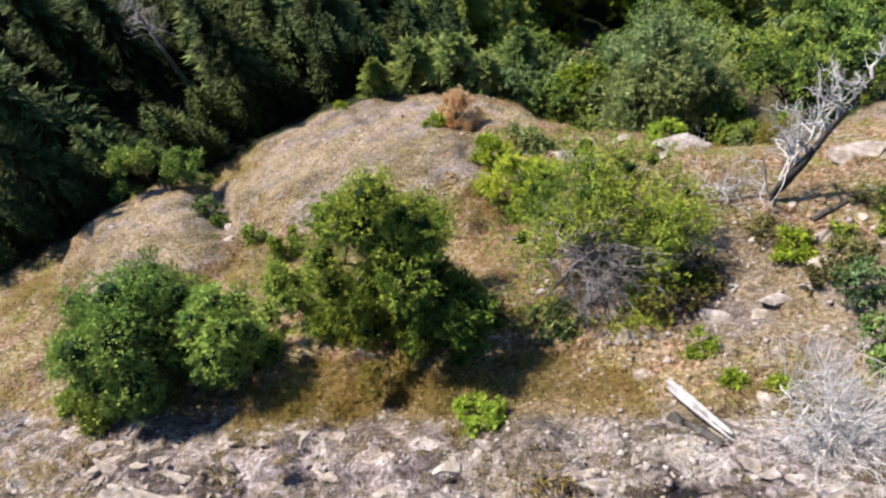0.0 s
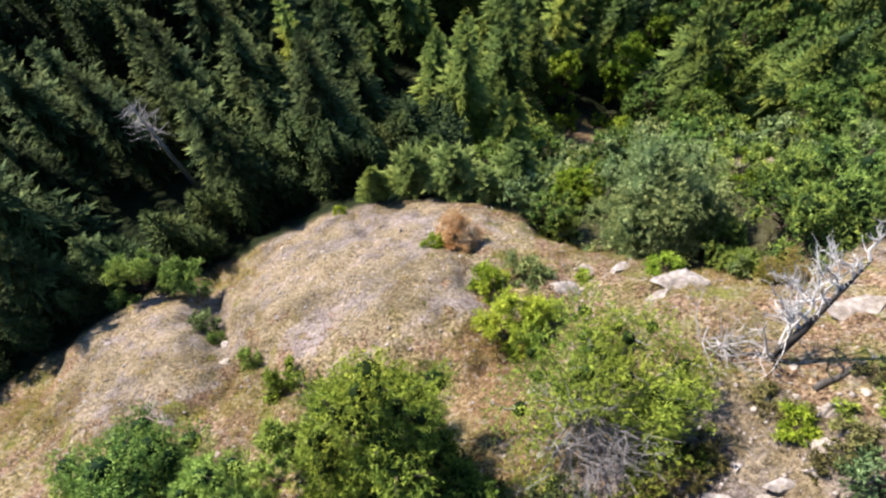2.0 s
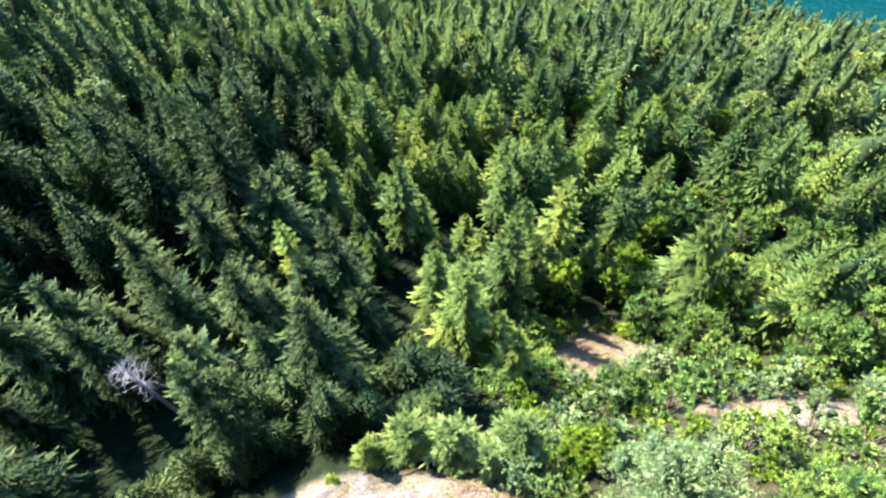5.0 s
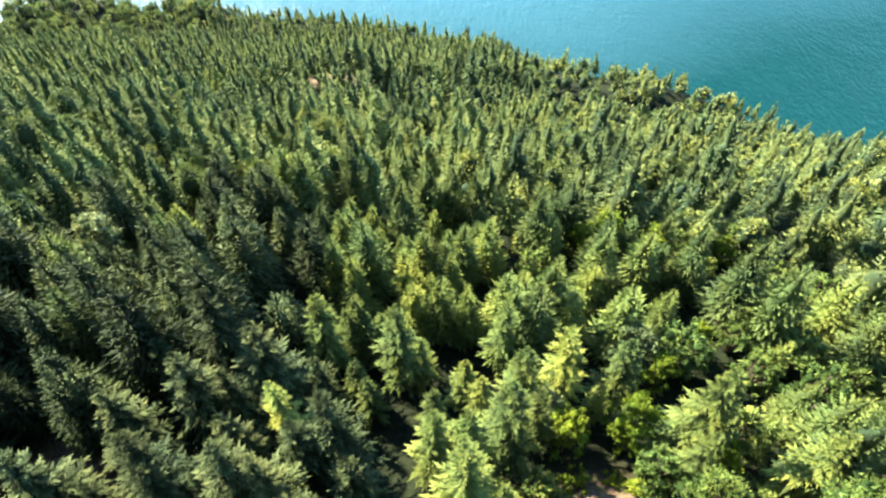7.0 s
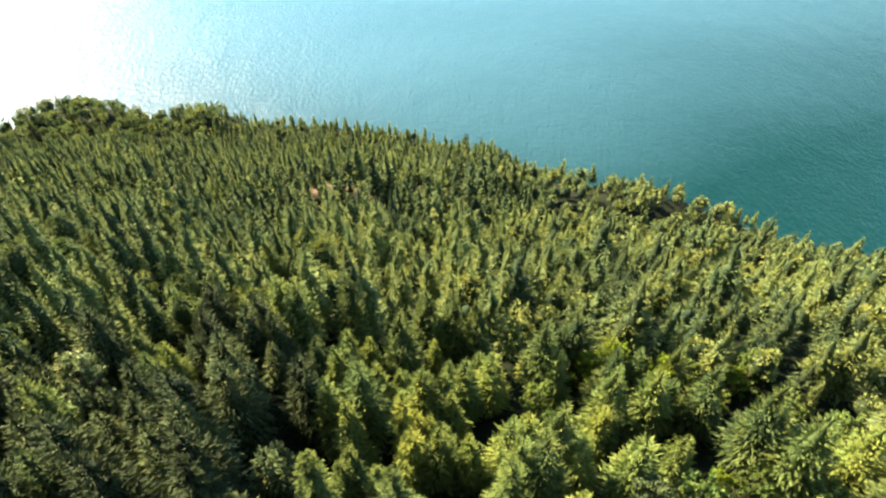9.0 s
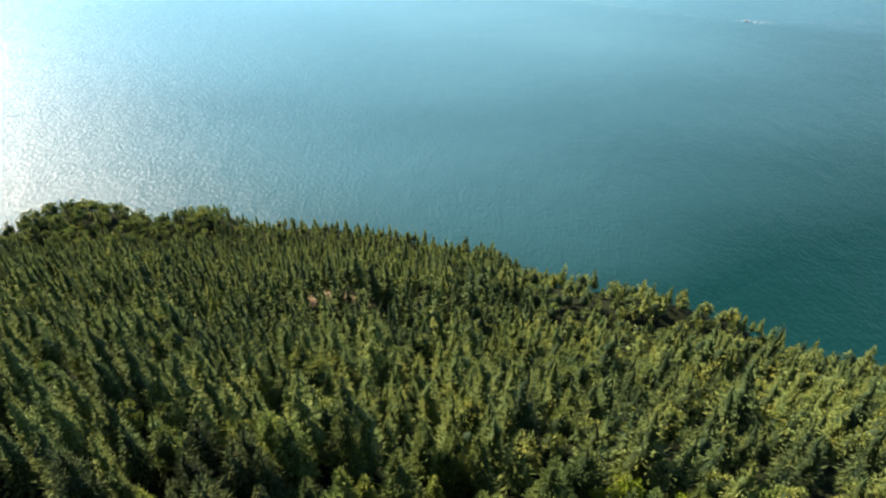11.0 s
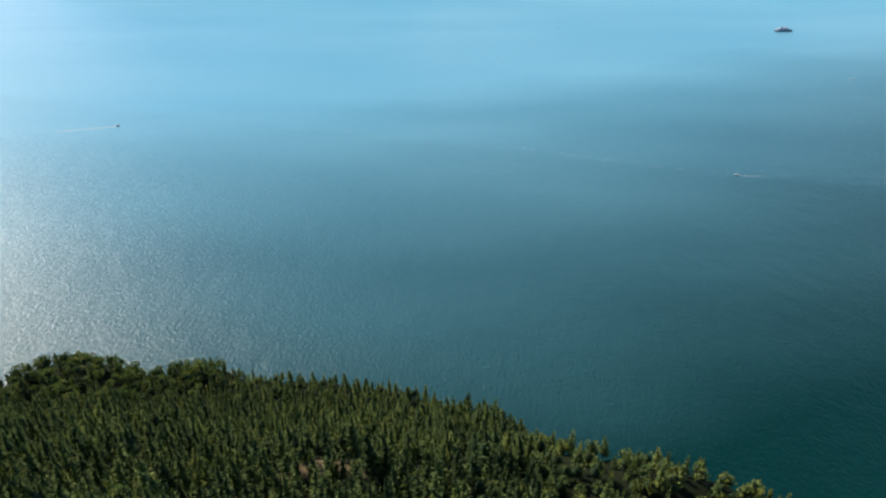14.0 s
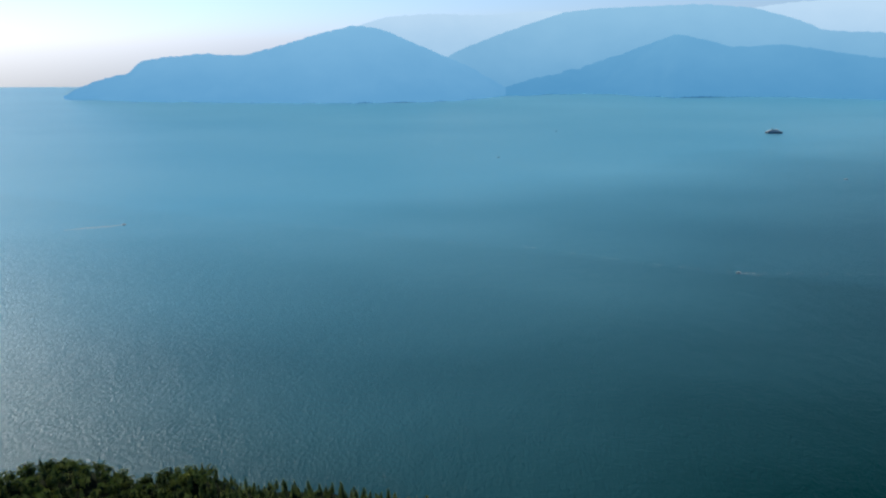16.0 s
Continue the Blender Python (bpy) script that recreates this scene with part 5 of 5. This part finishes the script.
stone("pale slab with a dark hollow beneath it", -14.7, -1.3, (0.85, 0.45, 0.35), 2, 25)
stone("pale stones at the foot of a juniper", -3.6, 2.6, (0.35, 0.3, 0.3), 4, 25)
stone("grey boulder in the cleft between two rocks", -14.4, 12.4, (0.6, 0.5, 0.6), 3, 70)
stone("grey boulder on the turf", 6.9, 2.9, (0.7, 0.5, 0.35), 2, 12)
stone("grey-blue boulder beside pale brush", 10.2, 0.5, (0.5, 0.8, 0.5), 4, 12)
gen = np.random.default_rng(77)
count = 0
while count < 190:
    x, y = gen.uniform(-26, 18), gen.uniform(-3, 25)
    right = x > 4.5 and y < 9
    if wooded(x, y) > 0.05 or gen.random() > (0.9 if right or y < 0.5 else 0.25):
        continue
    s = gen.uniform(0.10, 0.30) * (1.3 if right else 1)
    stone("small pale stone lying on the dry turf", float(x), float(y), (s, s * gen.uniform(0.6, 1), s * gen.uniform(0.6, 1)), int(gen.integers(0, 5)), float(gen.uniform(0, 360)), "small stones on the outcrop")
    count += 1


def crag_mesh(seed, flat):
    """A weathered lump of bedrock: cut faces, then roughened."""
    bm = bmesh.new()
    bmesh.ops.create_icosphere(bm, subdivisions=3, radius=1.0)
    g = np.random.default_rng(seed)
    p = np.array([v.co for v in bm.verts])
    cuts, deep = unit(g.normal(0, 1, (12, 3))), g.uniform(0.3, 0.7, 12)
    for c, d in zip(cuts, deep):
        p -= np.maximum(p @ c - d, 0)[:, None] * c
    grow = 1 + 0.16 * hash_noise(p[:, 0] + 3 * p[:, 2], p[:, 1], 0.45, seed) + 0.09 * hash_noise(p[:, 0], p[:, 1] + 3 * p[:, 2], 0.18, seed + 1)
    p *= grow[:, None] * [1, 1, flat]
    for v, q in zip(bm.verts, p):
        v.co = q
    data = bpy.data.meshes.new("rock")
    bm.to_mesh(data)
    bm.free()
    data.materials.append(STONE)
    return data


CRAGS = [crag_mesh(90 + k, f) for k, f in enumerate((0.6, 0.8, 0.5, 0.7))]


def crag(label, x, y, size, kind, spin, tilt=0.0, group="", sink=0.1):
    ob = new("rock", CRAGS[kind])
    ob.matrix_basis = pose(x, y, float(ground_z(x, y)) - sink * size[2], tilt, 0, spin) @ Matrix.Diagonal((*size, 1))
    return tagged(ob, label, "rock", group)


LEDGES = "bedrock that breaks through the turf"
for label, x, y, size, kind, spin in [
        ("tan rock slab on the brink", 13.4, 14.3, (2.3, 1.2, 1.2), 0, 8), ("tan rock beside the boulder on the brink", 8.9, 15.9, (1.4, 0.9, 0.8), 3, -12), ("tan rock in the dry turf by the brink", 11.6, 13.4, (1.3, 0.7, 0.5), 2, 30), ("pink-grey rock on the brink", 7.2, 14.6, (1.3, 0.8, 0.7), 1, -20),
        ("pale rock shelf beside the dead tree", 19.2, 11.6, (2.6, 1.3, 0.9), 2, 10), ("brown rock below the dead tree", 15.4, 7.0, (1.3, 0.8, 0.8), 3, 30),
        ("low grey rock in the dry turf", 10.4, 3.6, (1.2, 0.7, 0.4), 2, -10), ("grey rock in the shade of a juniper", -6.6, 7.0, (1.0, 0.8, 0.6), 1, 50),
        ("pale rock in the cleft", -13.6, 11.0, (0.9, 0.6, 0.6), 0, 70), ("low slab in the dry turf", 7.8, 4.6, (1.1, 0.6, 0.35), 2, 20),
        ("pale broken bedrock edge in the stony turf", 12.6, 4.3, (0.95, 0.45, 0.45), 0, 12), ("pale broken bedrock edge in the stony turf", 13.7, 4.7, (0.8, 0.4, 0.5), 3, -8),
        ("pale broken bedrock edge in the stony turf", 11.7, 3.7, (0.7, 0.5, 0.35), 1, 40), ("grey-blue rock beside a split log", 7.2, 1.5, (0.6, 0.45, 0.3), 2, 10),
        ("tan rock mound at the foot of a juniper", -3.3, 2.5, (1.15, 1.0, 1.6), 3, 0)]:
    crag(label, x, y, size, kind, spin, 0.0, LEDGES)
for k in range(64):
    s = float(gen.uniform(0.22, 0.75))
    crag("lavender-grey broken rock of the ledge", float(gen.uniform(-20, 14)), float(gen.uniform(-3.6, -0.5)), (s * float(gen.uniform(1.1, 2.2)), s * float(gen.uniform(0.5, 0.9)), s * float(gen.uniform(0.5, 0.9))),
         int(gen.integers(0, 4)), float(gen.uniform(-25, 25)), float(gen.uniform(-20, 20)), "rocks of the ledge", 0.25)


def grit(count, seed):
    """Gravel and rock chips, too many to count."""
    g, s = np.random.default_rng(seed), Soup()
    x, y = g.uniform(-28, 19, count * 3), g.uniform(-5, 27, count * 3)
    keep = (wooded(x, y) < 0.05) & (g.random(len(x)) < 0.12 + 0.35 * rock_share(x, y) * (y < 1.5) + 0.4 * ((x > 4.5) & (y < 9)))
    x, y = x[keep][:count], y[keep][:count]
    n = len(x)
    r = g.uniform(0.025, 0.06, n) + 0.12 * g.random(n) ** 4
    mid = np.stack([x, y, ground_z(x, y) + r * 0.2], -1)
    shape = np.array([[1, 0, -0.5], [0.1, 1, -0.5], [-1, 0.1, -0.5], [0, -1, -0.5], [0.5, 0.3, 0.6], [-0.2, 0.5, 0.6], [-0.5, -0.3, 0.6], [0.2, -0.5, 0.6]])
    turn = g.uniform(0, 6.28, n)
    c, q = np.cos(turn)[:, None], np.sin(turn)[:, None]
    p = np.stack([shape[None, :, 0] * c - shape[None, :, 1] * q, shape[None, :, 0] * q + shape[None, :, 1] * c, np.repeat(shape[None, :, 2], n, 0)], -1)
    p = mid[:, None] + p * r[:, None, None] * g.uniform(0.7, 1.2, (n, 8, 1))
    quads = np.array([[4, 5, 6, 7], [0, 1, 5, 4], [1, 2, 6, 5], [2, 3, 7, 6], [3, 0, 4, 7]])
    s.add(p.reshape(-1, 3), (quads[None] + 8 * np.arange(n)[:, None, None]).reshape(-1, 4), 0.5)
    return tagged(new("gravel", s.mesh("gravel", STONE)), "pale rock chips strewn over turf and rock", "gravel", kind="stuff")


grit(6500, 3)


def grass(count, seed, west, east, south, north):
    """Dry tufts with some green ones, thin on the bare rock."""
    g, s = np.random.default_rng(seed), Soup()
    x, y = g.uniform(west, east, count * 3), g.uniform(south, north, count * 3)
    lush = 0.5 + 0.6 * hash_noise(x, y, 2.6, 41) + 0.4 * hash_noise(x, y, 0.9, 42)
    fringe = 0.9 * np.exp(-((y - 1.0) / 0.9) ** 2) * (hash_noise(x, y, 3.1, 45) > -0.35)
    keep = (wooded(x, y) < 0.5) & (g.random(len(x)) < np.clip(fringe + 1.1 * lush - np.where(y > 1.5, 1.35, 0.5) * rock_share(x, y), np.where(y > 1.5, 0.006, 0.05), 1))
    x, y, lush = x[keep][:count], y[keep][:count], lush[keep][:count]
    green = hash_noise(x, y, 3.4, 43) + 0.4 * hash_noise(x, y, 1.1, 44)
    for k in range(6):
        n = len(x)
        base = np.stack([x + g.normal(0, 0.07, n), y + g.normal(0, 0.07, n), 0 * x], -1)
        base[:, 2] = ground_z(base[:, 0], base[:, 1]) - 0.02
        way = unit(np.stack([g.normal(0, 0.55, n), g.normal(0, 0.55, n), np.ones(n)], -1))
        l = g.uniform(0.10, 0.30, n) * np.where(y < 1.6, 1.25, 1.0) * (0.7 + 0.7 * np.clip(lush, 0, 1))
        s.kites(base, way, unit(np.cross(way, g.normal(0, 1, (n, 3)))), l * 1.15, l * 0.035 + 0.006, np.clip(0.62 + 0.14 * (y < 2.6) - 0.28 * np.clip(green, -0.5, 1) + g.normal(0, 0.14, n), 0, 1))
    return tagged(new("dry_grass", s.mesh("dry_grass", DRYLEAF)), "tufts of dry yellow grass over the outcrop", "grass", kind="stuff")


grass(24000, 4, -32, 22, -5, 30)
grass(4000, 6, -17, 7, -0.5, 2.6)

# ---- on the sea ----
def hull_mesh(length, beam, high, name):
    bm = bmesh.new()
    outline = [(-0.5, 0.42), (-0.48, 0.5), (0.2, 0.5), (0.38, 0.32), (0.5, 0.0)]
    ring = [(u, v) for u, v in outline] + [(u, -v) for u, v in reversed(outline[:-1])]
    low = [bm.verts.new((u * length * 0.95, v * beam * 0.8, -0.3 * high)) for u, v in ring]
    top = [bm.verts.new((u * length, v * beam, high)) for u, v in ring]
    for k in range(len(ring)):
        bm.faces.new((low[k], low[(k + 1) % len(ring)], top[(k + 1) % len(ring)], top[k]))
    bm.faces.new(top)
    data = bpy.data.meshes.new(name)
    bm.to_mesh(data)
    bm.free()
    return data


def box(bm, x0, x1, y0, y1, z0, z1):
    made = bmesh.ops.create_cube(bm, size=1.0, matrix=Matrix.Translation(((x0 + x1) / 2, (y0 + y1) / 2, (z0 + z1) / 2)) @ Matrix.Diagonal((x1 - x0, y1 - y0, z1 - z0, 1)))
    return made["verts"]


def boxes_mesh(name, rows, material):
    bm = bmesh.new()
    for r in rows:
        box(bm, *r)
    bmesh.ops.bevel(bm, geom=bm.edges[:], offset=min(0.15, 0.2 * min(min(r[1] - r[0], r[3] - r[2], r[5] - r[4]) for r in rows)), segments=1, affect="EDGES")
    data = bpy.data.meshes.new(name)
    bm.to_mesh(data)
    bm.free()
    data.materials.append(material)
    return data


def ship(name, label, category, x, y, heading, length, beam, high, decks, funnel=None):
    ob = new(name)
    ob.matrix_basis = pose(x, y, 0, 0, 0, heading)
    hull = hull_mesh(length, beam, high, "hull")
    hull.materials.append(HULL if length > 20 else DECK)
    hang("hull", hull, ob)
    for rows in decks:
        house = hang("deckhouse", boxes_mesh("deckhouse", rows, DECK), ob)
        x0, x1, y0, y1, z0, z1 = rows[0]
        rise, n = z1 - z0, max(2, int((x1 - x0) / (3.0 if length > 20 else 0.8)))
        for side in (y0, y1):
            for k in range(n):
                u = x0 + (x1 - x0) * (k + 0.5) / n
                hang("window", boxes_mesh("window", [(u - 0.32 * (x1 - x0) / n, u + 0.32 * (x1 - x0) / n, side - 0.04, side + 0.04, z0 + 0.45 * rise, z0 + 0.8 * rise)], HULL), house, "dark window")
    if funnel:
        hang("funnel", boxes_mesh("funnel", funnel, HULL), ob)
    return tagged(ob, label, category)


ship("ferry", "dark-hulled passenger ferry with pale decks on the sea", "ferry", 1192, 2470, 2, 64, 14, 6,
     [[(-26, 18, -6, 6, 6, 9.5)], [(-18, 10, -5, 5, 9.6, 12.5)], [(4, 12, -5.5, 5.5, 12.6, 15)]], [(-10, -5, -1.5, 1.5, 12.6, 17)])
SMALL = "small boats on the sea"
for label, x, y, heading, length in [("white motorboat trailing a long wake", -598, 1241, 22, 9), ("white motorboat on the tide line", 428, 965, 168, 8),
                                     ("white motorboat under way", 973, 1639, 175, 10), ("small white boat far out", 155, 1972, 10, 8), ("small dark boat far out", 415, 2549, 10, 11)]:
    tagged(ship("motorboat", label, "boat", x, y, heading, length, length * 0.32, 1.1, [[(-0.1 * length, 0.2 * length, -0.12 * length, 0.12 * length, 1.1, 2.4)]]), group=SMALL)


def wake(label, points, widths, seed, broken=0.3):
    """A strip of foam lying on the water, ragged and broken."""
    g, s = np.random.default_rng(seed), Soup()
    points = np.array(points, float)
    t = np.linspace(0, 1, 260)
    x, y = (np.interp(t, np.linspace(0, 1, len(points)), points[:, c]) for c in (0, 1))
    w = np.interp(t, np.linspace(0, 1, len(widths)), widths)
    for k in range(259):
        if g.random() < broken:
            continue
        d = np.array([x[k + 1] - x[k], y[k + 1] - y[k]])
        side = np.array([-d[1], d[0]]) / (np.linalg.norm(d) + 1e-9)
        off, a, b = g.normal(0, 0.5) * w[k], w[k] * g.uniform(0.3, 1), w[k + 1] * g.uniform(0.3, 1)
        p = [(x[k] + side[0] * (off - a), y[k] + side[1] * (off - a), 0.06), (x[k + 1] + side[0] * (off - b), y[k + 1] + side[1] * (off - b), 0.06),
             (x[k + 1] + side[0] * (off + b), y[k + 1] + side[1] * (off + b), 0.06), (x[k] + side[0] * (off + a), y[k] + side[1] * (off + a), 0.06)]
        s.add(p, [[0, 1, 2, 3]])
    return tagged(new("foam", s.mesh("foam", FOAM)), label, "foam", kind="stuff")


wake("white wake behind a motorboat", [(-601, 1239), (-640, 1225), (-690, 1205)], [3.2, 4.2, 1.8], 1, 0.0)
wake("short wake behind a motorboat", [(430, 964), (445, 961), (462, 957)], [1.2, 1.0, 0.5], 2, 0.1)
wake("short wake behind a motorboat", [(975, 1639), (958, 1638), (940, 1636)], [2.2, 1.6, 0.5], 3, 0.2)
wake("short wake behind a far white boat", [(158, 1972), (146, 1971)], [2.4, 1.2], 6, 0.2)
wake("faint streak of foam", [(-347, 1100), (-309, 1064)], [0.4, 0.5], 4, 0.5)
wake("long broken tide line of foam across the sea", [(-300, 1240), (-170, 1206), (-34, 1130), (50, 1112), (135, 1097), (244, 1042), (330, 1000), (426, 968), (530, 960), (660, 957)], [0.4, 0.6, 0.8, 0.9, 0.9, 0.9, 0.8, 0.5], 5, 0.68)
